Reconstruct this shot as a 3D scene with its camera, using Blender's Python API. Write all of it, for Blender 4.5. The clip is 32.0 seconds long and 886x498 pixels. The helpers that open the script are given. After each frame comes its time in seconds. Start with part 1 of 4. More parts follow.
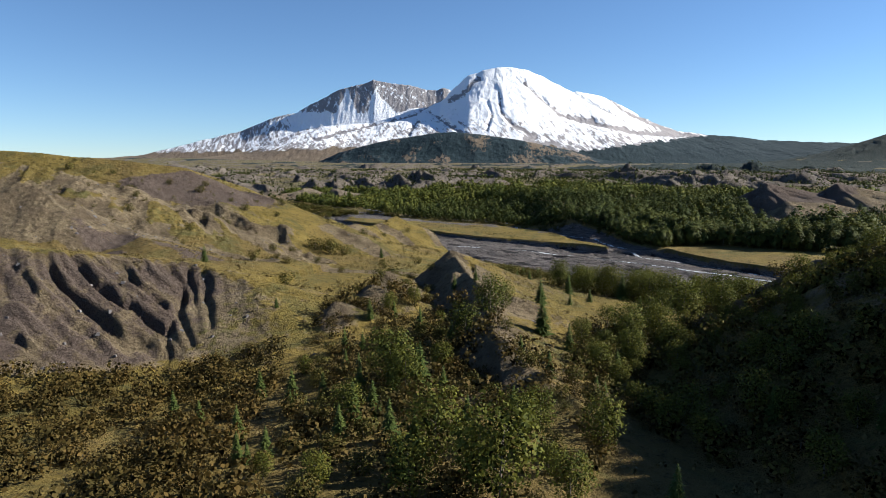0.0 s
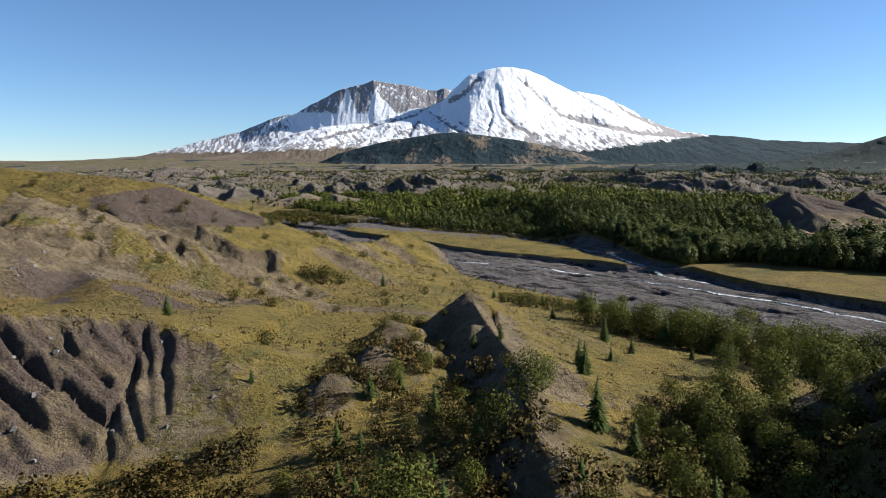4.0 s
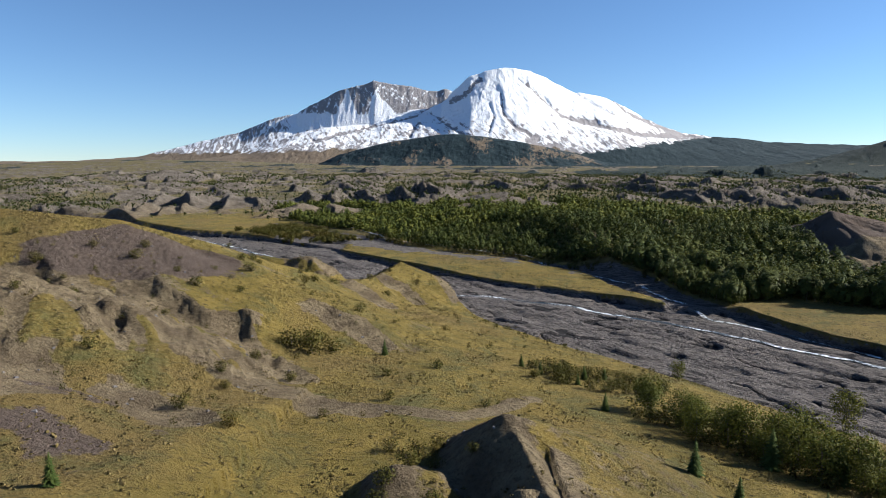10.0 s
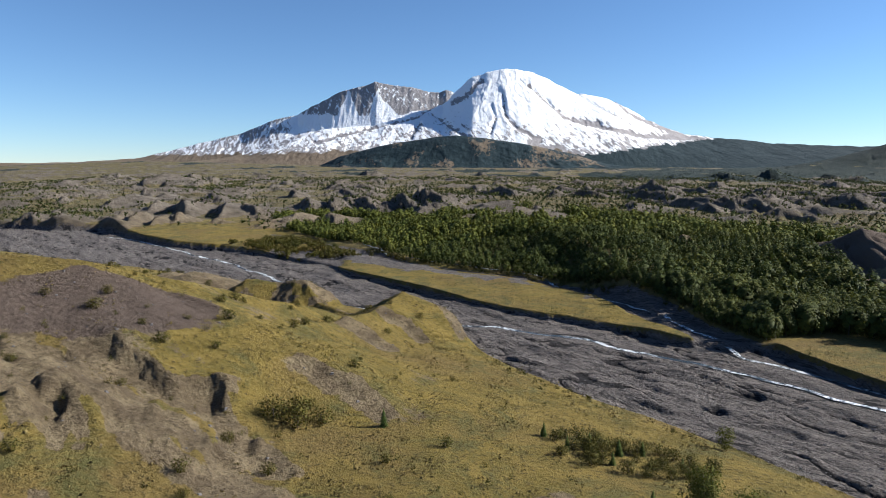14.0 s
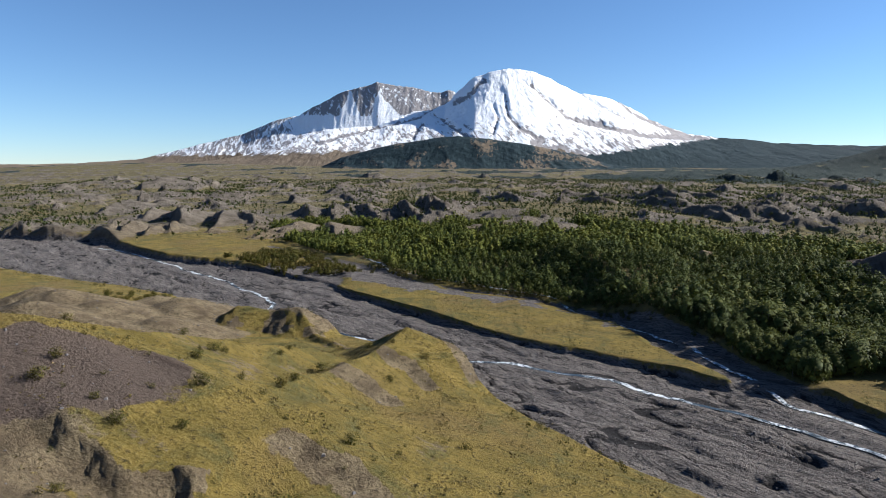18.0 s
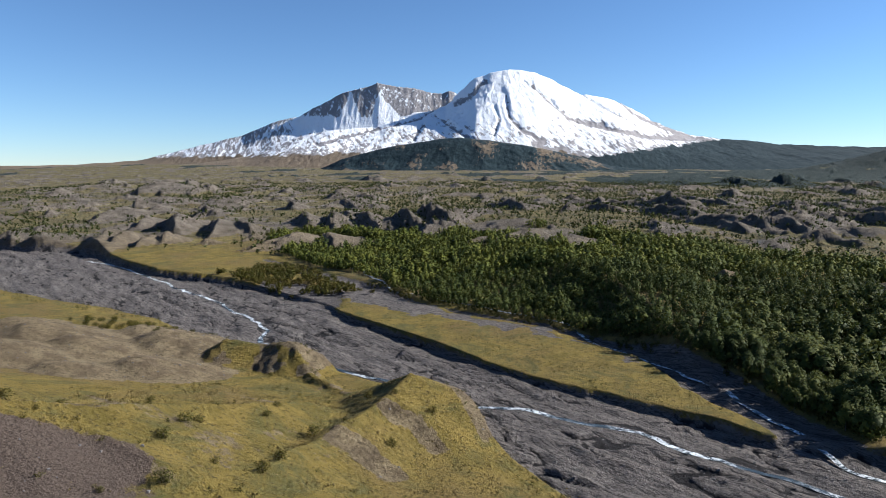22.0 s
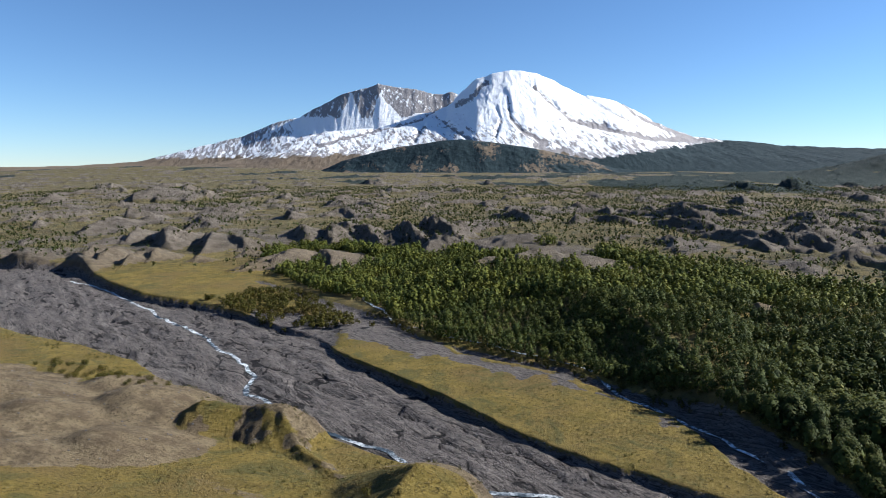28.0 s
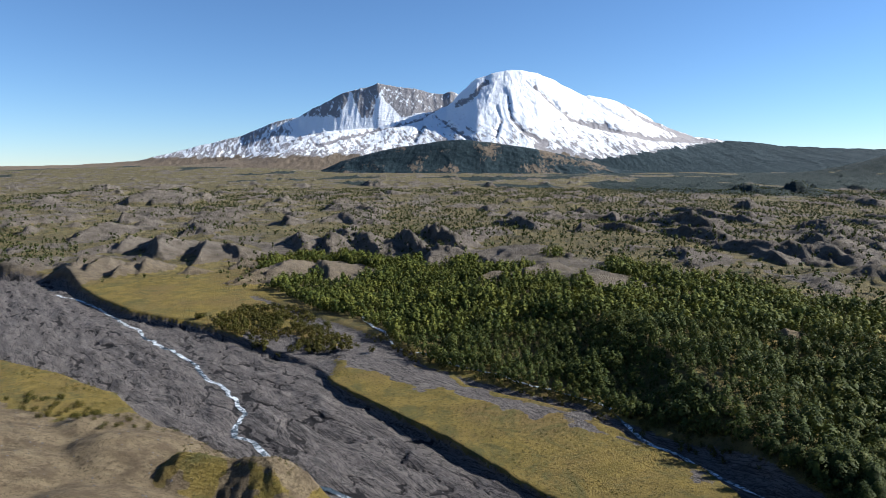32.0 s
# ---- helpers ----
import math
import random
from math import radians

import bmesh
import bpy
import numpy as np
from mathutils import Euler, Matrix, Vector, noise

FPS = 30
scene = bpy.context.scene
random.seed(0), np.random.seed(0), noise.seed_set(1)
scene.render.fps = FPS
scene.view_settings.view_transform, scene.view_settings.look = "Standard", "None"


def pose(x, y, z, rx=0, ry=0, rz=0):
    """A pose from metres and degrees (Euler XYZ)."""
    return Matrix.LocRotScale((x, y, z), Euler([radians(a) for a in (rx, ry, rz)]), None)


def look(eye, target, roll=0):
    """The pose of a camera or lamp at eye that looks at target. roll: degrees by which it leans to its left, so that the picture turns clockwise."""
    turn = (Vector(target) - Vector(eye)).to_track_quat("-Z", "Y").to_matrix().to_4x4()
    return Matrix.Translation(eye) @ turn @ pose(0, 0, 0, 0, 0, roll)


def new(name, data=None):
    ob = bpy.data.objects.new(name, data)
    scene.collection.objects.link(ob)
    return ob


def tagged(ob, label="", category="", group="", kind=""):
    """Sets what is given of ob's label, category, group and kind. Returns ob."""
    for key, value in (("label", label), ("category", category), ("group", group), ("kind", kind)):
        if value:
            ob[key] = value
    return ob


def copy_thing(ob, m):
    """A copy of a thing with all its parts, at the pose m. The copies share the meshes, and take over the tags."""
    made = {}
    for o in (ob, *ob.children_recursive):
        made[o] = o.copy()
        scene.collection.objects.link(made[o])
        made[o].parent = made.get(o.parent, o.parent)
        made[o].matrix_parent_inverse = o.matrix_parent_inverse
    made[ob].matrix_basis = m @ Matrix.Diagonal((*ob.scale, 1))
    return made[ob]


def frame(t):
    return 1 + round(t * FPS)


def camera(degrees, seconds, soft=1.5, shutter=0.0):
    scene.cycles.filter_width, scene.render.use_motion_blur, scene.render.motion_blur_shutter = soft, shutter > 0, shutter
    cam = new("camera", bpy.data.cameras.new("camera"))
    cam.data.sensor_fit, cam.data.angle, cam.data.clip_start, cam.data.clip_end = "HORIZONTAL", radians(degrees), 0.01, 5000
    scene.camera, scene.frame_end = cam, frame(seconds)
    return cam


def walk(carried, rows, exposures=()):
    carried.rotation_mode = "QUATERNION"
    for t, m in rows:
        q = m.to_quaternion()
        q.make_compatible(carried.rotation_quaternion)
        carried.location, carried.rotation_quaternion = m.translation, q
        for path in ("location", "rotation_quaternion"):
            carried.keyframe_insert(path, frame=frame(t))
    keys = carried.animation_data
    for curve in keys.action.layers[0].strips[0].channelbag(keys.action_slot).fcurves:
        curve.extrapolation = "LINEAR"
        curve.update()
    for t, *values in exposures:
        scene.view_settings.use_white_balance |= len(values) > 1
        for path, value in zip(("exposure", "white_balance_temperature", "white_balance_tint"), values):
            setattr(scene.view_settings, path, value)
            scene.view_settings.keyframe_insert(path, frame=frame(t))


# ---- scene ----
# ---------------------------------------------------------------- camera
cam = camera(68.0, 32.0, soft=0.45)
# seconds, x, y, z, yaw, pitch, lean
PATH = [
    (0, 0.00, 0.00, 32.20, -0.00, -6.92, 0.04),
    (1, -0.64, 4.77, 33.36, -0.02, -6.92, 0.09),
    (2, -1.16, 9.61, 34.45, -0.01, -6.93, 0.11),
    (3, -1.60, 14.54, 35.44, 0.02, -6.93, 0.11),
    (6, -3.27, 30.94, 38.07, 0.06, -6.94, 0.06),
    (7, -3.74, 36.18, 39.41, 0.09, -6.95, 0.00),
    (8, -4.26, 41.33, 40.82, 0.10, -6.95, -0.03),
    (9, -4.82, 46.33, 42.20, 0.05, -6.94, -0.04),
    (10, -5.28, 51.24, 43.59, 0.02, -6.91, -0.03),
    (11, -5.65, 56.00, 44.89, 0.02, -6.89, -0.02),
    (12, -5.97, 60.81, 46.34, 0.04, -6.86, -0.02),
    (13, -6.25, 65.72, 47.96, 0.10, -6.85, -0.04),
    (14, -6.57, 70.68, 49.58, 0.14, -6.86, -0.03),
    (17, -7.73, 85.75, 54.13, 0.27, -6.89, 0.08),
    (18, -8.24, 90.74, 55.61, 0.32, -6.90, 0.08),
    (19, -8.80, 95.72, 57.13, 0.35, -6.91, 0.09),
    (20, -9.35, 100.72, 58.73, 0.37, -6.90, 0.11),
    (21, -9.84, 105.71, 60.36, 0.37, -6.89, 0.11),
    (22, -10.23, 110.62, 61.99, 0.37, -6.87, 0.09),
    (23, -10.59, 115.43, 63.61, 0.40, -6.87, 0.08),
    (24, -10.98, 120.18, 65.21, 0.43, -6.86, 0.07),
    (25, -11.38, 124.89, 66.81, 0.43, -6.87, 0.06),
    (28, -12.89, 138.57, 71.61, 0.42, -6.88, 0.07),
    (29, -13.45, 143.26, 73.24, 0.41, -6.89, 0.05),
    (30, -14.04, 147.99, 74.86, 0.40, -6.92, 0.04),
    (31, -14.64, 152.77, 76.51, 0.38, -6.96, 0.02),
    (32, -15.23, 157.60, 78.20, 0.37, -6.97, -0.04),
]
walk(cam, [(t, pose(x, y, z, 90 + p, 0, w) @ pose(0, 0, 0, 0, 0, -r)) for t, x, y, z, w, p, r in PATH],
     exposures=[(0.0, 1.33, 6000, 8), (32.0, 1.33, 5700, 8)])

# ---------------------------------------------------------------- light
SUN_AZ, SUN_EL = 80.0, 27.5          # degrees clockwise from +y, degrees up
world = bpy.data.worlds.new("sky")
scene.world = world
world.use_nodes = True
wn = world.node_tree
sky = wn.nodes.new("ShaderNodeTexSky")
sky.sky_type = "NISHITA"
sky.sun_disc = False
sky.sun_elevation, sky.sun_rotation = radians(SUN_EL), radians(SUN_AZ)
sky.altitude, sky.air_density, sky.dust_density, sky.ozone_density = 1400, 0.95, 0.0, 4.5
wn.nodes["Background"].inputs["Strength"].default_value = 0.052
wn.links.new(sky.outputs[0], wn.nodes["Background"].inputs["Color"])
sun = new("sun", bpy.data.lights.new("sun", "SUN"))
sun.data.energy, sun.data.angle, sun.data.color = 5.0, radians(0.53), (1.0, 0.90, 0.76)
sun_way = Vector((math.sin(radians(SUN_AZ)) * math.cos(radians(SUN_EL)), math.cos(radians(SUN_AZ)) * math.cos(radians(SUN_EL)), math.sin(radians(SUN_EL))))
sun.matrix_world = look(sun_way * 300 + Vector((0, 150, 0)), (0, 150, 0))


# ---------------------------------------------------------------- noise and shapes in the plan
def hashed(ix, iy, seed):
    h = (ix.astype(np.int64) * 374761393 + iy.astype(np.int64) * 668265263 + seed * 1442695041) & 0xFFFFFFFF
    h = ((h ^ (h >> 13)) * 1274126177) & 0xFFFFFFFF
    h = ((h ^ (h >> 16)) * 2246822519) & 0xFFFFFFFF
    return ((h ^ (h >> 15)) & 0xFFFF) / 65535.0


def perlin(x, y, seed=0):
    """Gradient noise, about -1 to 1."""
    x, y = np.asarray(x, float), np.asarray(y, float)
    ix, iy = np.floor(x), np.floor(y)
    fx, fy = x - ix, y - iy
    u, v = fx * fx * fx * (fx * (fx * 6 - 15) + 10), fy * fy * fy * (fy * (fy * 6 - 15) + 10)

    def corner(dx, dy):
        a = hashed(ix + dx, iy + dy, seed) * 2 * math.pi
        return np.cos(a) * (fx - dx) + np.sin(a) * (fy - dy)
    a, b = corner(0, 0), corner(1, 0)
    c, d = corner(0, 1), corner(1, 1)
    return ((a + (b - a) * u) * (1 - v) + (c + (d - c) * u) * v) * 1.5


def fbm(x, y, size, octaves=4, seed=0, gain=0.5):
    total, amp, norm, s = 0, 1.0, 0.0, 1.0 / size
    for k in range(octaves):
        total = total + amp * perlin(x * s + 17.3 * k, y * s - 9.1 * k, seed + k)
        norm, amp, s = norm + amp, amp * gain, s * 2.03
    return total / norm


def ridged(x, y, size, octaves=4, seed=0):
    """0 in the hollows, 1 on sharp crests."""
    total, amp, norm, s = 0, 1.0, 0.0, 1.0 / size
    for k in range(octaves):
        total = total + amp * (1 - np.abs(perlin(x * s + 5.7 * k, y * s + 3.1 * k, seed + k))) ** 2
        norm, amp, s = norm + amp, amp * 0.5, s * 2.1
    return total / norm


def step(a, b, x):
    t = np.clip((x - a) / (b - a), 0, 1)
    return t * t * (3 - 2 * t)


def smax(a, b, k):
    h = np.clip(0.5 + 0.5 * (a - b) / k, 0, 1)
    return b + (a - b) * h + k * h * (1 - h)


def along(x, y, line):
    """Distance to a line of (x, y, value) corners, and the value at the nearest place."""
    best, value = np.full(np.shape(x), 1e9), np.zeros(np.shape(x))
    for (ax, ay, av), (bx, by, bv) in zip(line[:-1], line[1:]):
        ux, uy = bx - ax, by - ay
        t = np.clip(((x - ax) * ux + (y - ay) * uy) / (ux * ux + uy * uy), 0, 1)
        d = np.hypot(x - ax - t * ux, y - ay - t * uy)
        near = d < best
        best, value = np.where(near, d, best), np.where(near, av + t * (bv - av), value)
    return best, value


def crest_of(x, y, line, slope):
    """Height of a ridge whose crest runs along a line of (x, y, height) corners."""
    top = np.full(np.shape(x), -1e9)
    for (ax, ay, av), (bx, by, bv) in zip(line[:-1], line[1:]):
        ux, uy = bx - ax, by - ay
        t = np.clip(((x - ax) * ux + (y - ay) * uy) / (ux * ux + uy * uy), 0, 1)
        top = np.maximum(top, av + t * (bv - av) - np.hypot(x - ax - t * ux, y - ay - t * uy) * slope)
    return top


# the river's near edge, the foot of the far cut bank, and the far side of the terrace: y over x
NEAR_EDGE = [(-900, 800), (-400, 545), (-198, 417), (-164, 400), (-131, 378), (-109, 352), (-91, 336), (-62, 318), (-30, 296), (-9, 277),
             (1, 251), (12, 231), (24, 212), (40, 192), (59, 160), (90, 120), (150, 60), (260, -20), (600, -260)]
CUT_BANK = [(-900, 900), (-420, 640), (-329, 612), (-285, 604), (-220, 529), (-181, 493), (-139, 469), (-107, 444), (-67, 407), (-56, 383), (-42, 366),
            (-14, 333), (7, 303), (22, 289), (51, 266), (60, 254), (84, 246), (93, 210), (121, 166), (180, 105), (300, 10), (600, -200)]
TERRACE_FAR = [(-900, 1000), (-420, 760), (-285, 690), (-160, 590), (-120, 520), (-88, 470), (-63, 428), (-36, 409), (5, 371), (22, 357), (36, 340),
               (49, 316), (56, 285), (60, 264), (64, 236), (82, 234), (100, 285), (140, 250), (300, 90), (600, -130)]


FOREST_FRONT = [(-900, 800), (-150, 560), (-123, 535), (-85, 492), (-39, 440), (-21, 402), (27, 368), (60, 326), (69, 305), (74, 287), (77, 266), (82, 256), (600, -100)]


def edge_of(x, y, line):
    """Signed distance from a line of (x, y, value) corners (positive to the right of the way), the length along it and the value there."""
    best, side, run, value, length = np.full(x.shape, 1e9), np.zeros(x.shape), np.zeros(x.shape), np.zeros(x.shape), 0.0
    for (ax, ay, av), (bx, by, bv) in zip(line[:-1], line[1:]):
        ux, uy = bx - ax, by - ay
        size = math.hypot(ux, uy)
        t = np.clip(((x - ax) * ux + (y - ay) * uy) / size ** 2, 0, 1)
        d = np.hypot(x - ax - t * ux, y - ay - t * uy)
        near = d < best
        best, value, run = np.where(near, d, best), np.where(near, av + t * (bv - av), value), np.where(near, length + t * size, run)
        side = np.where(near, -np.sign(ux * (y - ay) - uy * (x - ax)), side)
        length += size
    return best * side, run, value


def over(line, x):
    return np.interp(x, [p[0] for p in line], [p[1] for p in line])


# crests of the near hills: x, y, height
RIDGE = [(-230, 180, 46), (-150, 190, 40), (-88, 190, 34.4), (-75, 194, 32.8), (-63, 205, 27.6), (-52, 230, 18.2), (-42, 250, 11.5)]
SIDE_RIDGE = [(-64, 200, 28), (-48, 194, 23.4), (-39, 204, 18.2), (-34, 225, 14.2), (-27, 246, 11.5), (-19, 263, 14)]
# the edge of the eroded face above the gully, and the crests that rise behind its bench
SHOULDER = [(-170, 74, 33), (-90, 82, 25.5), (-56, 88, 21.6), (-46, 93, 20.2), (-38, 98, 18.6), (-27, 95, 16), (-18, 97, 13.5)]
BENCH = [(-120, 118, 27), (-90, 125, 24.5), (-64, 127, 21.2), (-50, 112, 20)]
BLUFF_CREST = [(-160, 122, 40), (-100, 122, 33), (-74, 121, 29.6), (-67, 116, 25)]
WHITE_CREST = [(-150, 156, 42), (-100, 150, 35), (-84, 147, 32.4), (-72, 149, 29), (-66, 158, 22.5), (-57, 161, 17.0), (-46, 158, 12.5)]
# corners from (44, 60) on are out of view, added to shade the gully
RIGHT_HILL = [(31, 80, 12.6), (36, 79, 16.5), (44, 77.5, 21.2), (47, 70, 23), (44, 60, 26), (44, 50, 27.5), (47, 35, 29), (52, 18, 31), (58, 0, 32)]
MOUNDS = [(-84, 318, 6.5), (-79, 310, 10.3), (-66, 309, 8.6), (-58, 307, 10.9), (-50, 294, 4.5), (-34, 274, 4.5), (-24, 265, 11), (-19, 263, 14)]
BADLANDS = [(-95, 284, 12.6), (-101, 316, 12.4), (-121, 298, 15), (-138, 306, 17.2), (-154, 322, 15), (-166, 348, 9), (-118, 334, 9.5), (-110, 272, 15), (-132, 282, 18)]
SPUR = [(1.8, 119, 17.2), (4.5, 102, 15.6), (7, 88, 14.9), (5.5, 73, 14.5), (9, 60, 13.4), (12, 52, 12.6)]
# x, y, top, slope
KNOLLS = [(1.4, 119, 17.8, 0.64), (1.8, 106, 15.9, 0.72), (-11, 98, 15.2, 0.6), (10, 90, 14.8, 0.58), (-10, 113, 14.8, 0.6), (-6, 104, 14.2, 0.7), (6, 97, 15.0, 0.7), (-15, 90, 14.2, 0.6)]
# small eroded pinnacles on the slope: x, y, rise, length, turn
OUTCROPS = [(-41, 170, 2.0, 3.4, 0.5), (-37.5, 160, 1.9, 3.8, 0.7), (-34.5, 152, 1.6, 3.4, 0.6), (-62, 167, 1.4, 6.0, 0.8), (-77, 154, 1.5, 4.5, 0.3), (-58, 147, 2.2, 3.6, 1.1), (-58, 152, 2.2, 3.6, 1.1), (-55, 152, 2.2, 3.6, 1.1)]
# scarps: drop, reach, and corners of the edge from the upper end to the lower; the cut side lies to the left of the way
SCARPS = [(2.6, 8, [(-35, 160), (-41, 170), (-47, 168), (-56, 173), (-70, 179)]), (2.4, 10, [(-48, 145), (-58, 156), (-70, 166), (-88, 180)]), (1.1, 9, [(-30, 123), (-37, 130), (-45, 133)]),
          (1.3, 7, [(-12, 174), (-22, 183), (-36, 187)]), (1.8, 7, [(-68, 148), (-75, 153), (-84, 157)]), (1.3, 8, [(-16, 222), (-24, 230), (-34, 233)]), (1.6, 9, [(-62, 212), (-74, 206), (-92, 206)]),
          (1.2, 6, [(-8, 240), (-16, 248), (-26, 252)]), (1.3, 6, [(-24, 150), (-30, 158), (-34, 160)])]
FAR_HILLS = [(93, 705, 21, 0.5), (116, 408, 17.0, 0.5), (172, 352, 25, 0.36), (204, 342, 25, 0.36),
             (-277, 735, 14, 0.35), (-225, 705, 12, 0.4), (-196, 612, 11, 0.4), (-168, 640, 12, 0.35), (-150, 600, 7, 0.3), (200, 620, 19, 0.3), (330, 760, 30, 0.3), (-420, 1050, 27, 0.22),
             (-330, 1090, 25, 0.22), (-150, 1050, 24, 0.25), (40, 1000, 24, 0.25), (-260, 900, 18, 0.25), (-520, 1300, 42, 0.25)]


bluff_rng = np.random.default_rng(77)
# x, y, rise, length, turn: eroded bluffs of the hummocky plain, steep to the left
BLUFFS = [(bluff_rng.uniform(-0.62, 0.6) * yy, yy, bluff_rng.uniform(4, 11) * (0.6 + yy / 1800), bluff_rng.uniform(14, 34) * (0.6 + yy / 1600), 1.62 + bluff_rng.uniform(-0.45, 0.6))
          for yy in (600 + 1300 * k * k for k in np.linspace(0.05, 1, 110))]
BLUFFS += [(-22, 708, 17, 34, 1.9), (-50, 714, 15, 30, 1.8), (-84, 720, 13, 34, 1.9), (-116, 722, 12, 30, 1.7), (-146, 735, 13, 34, 1.9), (-215, 690, 11, 34, 1.8), (-262, 720, 13, 32, 1.9), (-300, 742, 9, 26, 1.7)]


def ground(x, y):
    """Height of the ground, and how far it is gravel, bare earth, purple scree (also dark channels and painted hill
    shade), distant wood and scrubby plain (0 to 1).
    """
    x, y = np.asarray(x, float), np.asarray(y, float)
    wob = fbm(x, y, 34, 3, 11) * 6 + fbm(x, y, 9, 2, 15) * 1.6
    near = over(NEAR_EDGE, x + wob * 0.5) - y + wob * 0.6      # metres on this side of the river
    shore = step(-1.4, 1.0, near)
    z, gravel, bare, scree, wood, scrub = (np.zeros(x.shape) for _ in range(6))
    here, there = near > -1.5, near < 1.1
    if here.any():
        zn, bn, sn = near_side(x[here], y[here], near[here])
        z[here] += zn * shore[here]
        bare[here], scree[here] = bn * shore[here], sn * shore[here]
    if there.any():
        zf, gf, bf, wf, hf, sf = far_side(x[there], y[there], wob[there])
        k = 1 - shore[there]
        z[there] += zf * k
        bare[there] += bf * k
        scree[there] += sf * k
        gravel[there], wood[there], scrub[there] = gf * k, wf * k, hf * k
    return z, gravel, bare, scree, wood, scrub


def near_side(x, y, near):
    d = np.maximum(near, 0)
    z = np.interp(d, [0, 20, 77, 125, 170, 220], [0.9, 2.4, 7.2, 9.6, 11.4, 12.4]) + fbm(x, y, 26, 4, 21) * np.clip(d / 60, 0, 1) * 0.9
    z = z - 5.2 * np.exp(-((x + 30) / 20) ** 2 - ((y - 68) / 24) ** 2)
    cut = fbm(x, y, 22, 4, 23)
    z = z + (0.75 * step(6.0, 7.2, d + cut * 9) + 0.55 * step(15, 16.2, d + cut * 14) - 0.9) * step(60, 20, d) * step(-40, -10, x)      # scarps by the water
    flank = 0.26 * np.maximum(-x - 44, 0) * step(80, 120, y) * step(300, 200, y)
    warp = fbm(x, y, 16, 3, 41) * 5
    gully = ridged(x * 0.5 + y * 0.86 + warp * 0.8, (x * 0.86 - y * 0.5) * 0.26, 15, 4, 43)
    rills = ridged(x * 0.5 + y * 0.86 + warp * 0.5, (x * 0.86 - y * 0.5) * 0.25, 6.0, 3, 44)
    z = z + flank - ((1 - gully) * 0.9 + (1 - rills) * 0.4) * step(2, 14, flank)
    dr, hr = along(x, y, RIDGE)
    side = 0.44 + 0.10 * fbm(x, y, 40, 2, 31)
    z_ridge = smax(crest_of(x, y, RIDGE, side), crest_of(x, y, SIDE_RIDGE, side), 1.5) - ((1 - gully) * 0.8 + (1 - rills) * 0.35) * np.clip(dr / 10, 0, 1) + fbm(x, y, 11, 3, 47) * 0.4
    # the eroded face: signed distance in front of its edge, ribs and gullies down the fall
    fore, run, hs = edge_of(x, y, SHOULDER)
    fore = fore + fbm(x, y, 14, 3, 55) * 2.6
    run = run + fbm(x, y, 15, 3, 56) * 3.0 - fore * 0.7
    cell = run / 4.2 + 0.35 * np.sin(run / 11.0)
    cut1 = np.abs(2 * (cell % 1.0) - 1)
    cut2 = np.abs(2 * ((run / 2.1 + fbm(x, y, 9, 2, 58) * 0.5) % 1.0) - 1)
    deep = 0.35 + 1.0 * hashed(np.floor(cell + 0.5), np.zeros(x.shape), 59)
    steep = step(14.5, 18.5, hs)
    face = step(-0.6, 3.0, fore) * (1 - step(16, 25, fore)) * (0.35 + 0.65 * steep)
    fall = np.minimum(12.4, hs - 7.6)
    z_should = hs - np.where(fore < 0, -fore * 0.15, 0.0) - fall * np.clip((fore - 1.5) / 20, 0, 1) ** 0.9
    z_should = z_should - steep * step(26, 12, fore) * (1.3 * deep * cut1 ** 2.6 * step(0.0, 5.0, fore) + 0.75 * cut2 ** 1.4 * face) + fbm(x, y, 9, 3, 57) * 0.45 - (1 - ridged(x, y, 2.6, 3, 60)) * 0.35 * face
    flute = 1 - ridged(x * 0.8 + y * 0.2, (y - x * 0.2) * 0.3, 5.5, 3, 64)
    z_bench = smax(crest_of(x, y, BENCH, 0.30), smax(crest_of(x, y, BLUFF_CREST, 0.60), crest_of(x, y, WHITE_CREST, 0.42) - flute * 0.8, 1.0) - flute * 0.9, 1.0) + fbm(x, y, 10, 3, 53) * 0.4
    back_of = step(1.0, -6.0, fore)
    dh, hh = along(x, y, RIGHT_HILL)
    z_right = crest_of(x, y, RIGHT_HILL, 0.66) + fbm(x, y, 10, 3, 61) * 0.9 - (1 - ridged(x, y, 8, 3, 63)) * 1.0 * np.clip(dh / 5, 0, 1)
    dm, hm = along(x, y, MOUNDS)
    z_mound = crest_of(x, y, MOUNDS, 0.62) + fbm(x, y, 9, 3, 67) * 0.9 - (1 - ridged(x, y, 7, 2, 68)) * 0.9
    z = smax(z, z_ridge, 2.0)
    z = smax(z, z_should, 1.2)
    high = step(0.5, 2.5, crest_of(x, y, BLUFF_CREST, 0.60) - z) + step(-0.4, 1.2, crest_of(x, y, WHITE_CREST, 0.42) - z) * step(0.35, 0.6, flute + fbm(x, y, 9, 3, 52) * 0.5)
    z = z * (1 - back_of) + smax(z, z_bench, 1.2) * back_of
    z = smax(z, z_right, 1.5)
    bare = np.clip((1 - gully) * step(3, 10, dr) * step(75, 30, dr) * step(-25, -45, x) * 1.4 - 0.45, 0, 0.7)
    bare = np.maximum(bare, np.maximum(np.maximum(face * 0.95, np.clip(high, 0, 1) * back_of * 0.85), step(-0.5, 1.0, z_mound - z) * step(0.05, 0.5, fbm(x, y, 10, 3, 69) + 0.2)))
    bare = np.maximum(bare, step(14, 6, dh) * 0.6)
    dw, _ = along(x - 2.0, y + 3.0, WHITE_CREST)
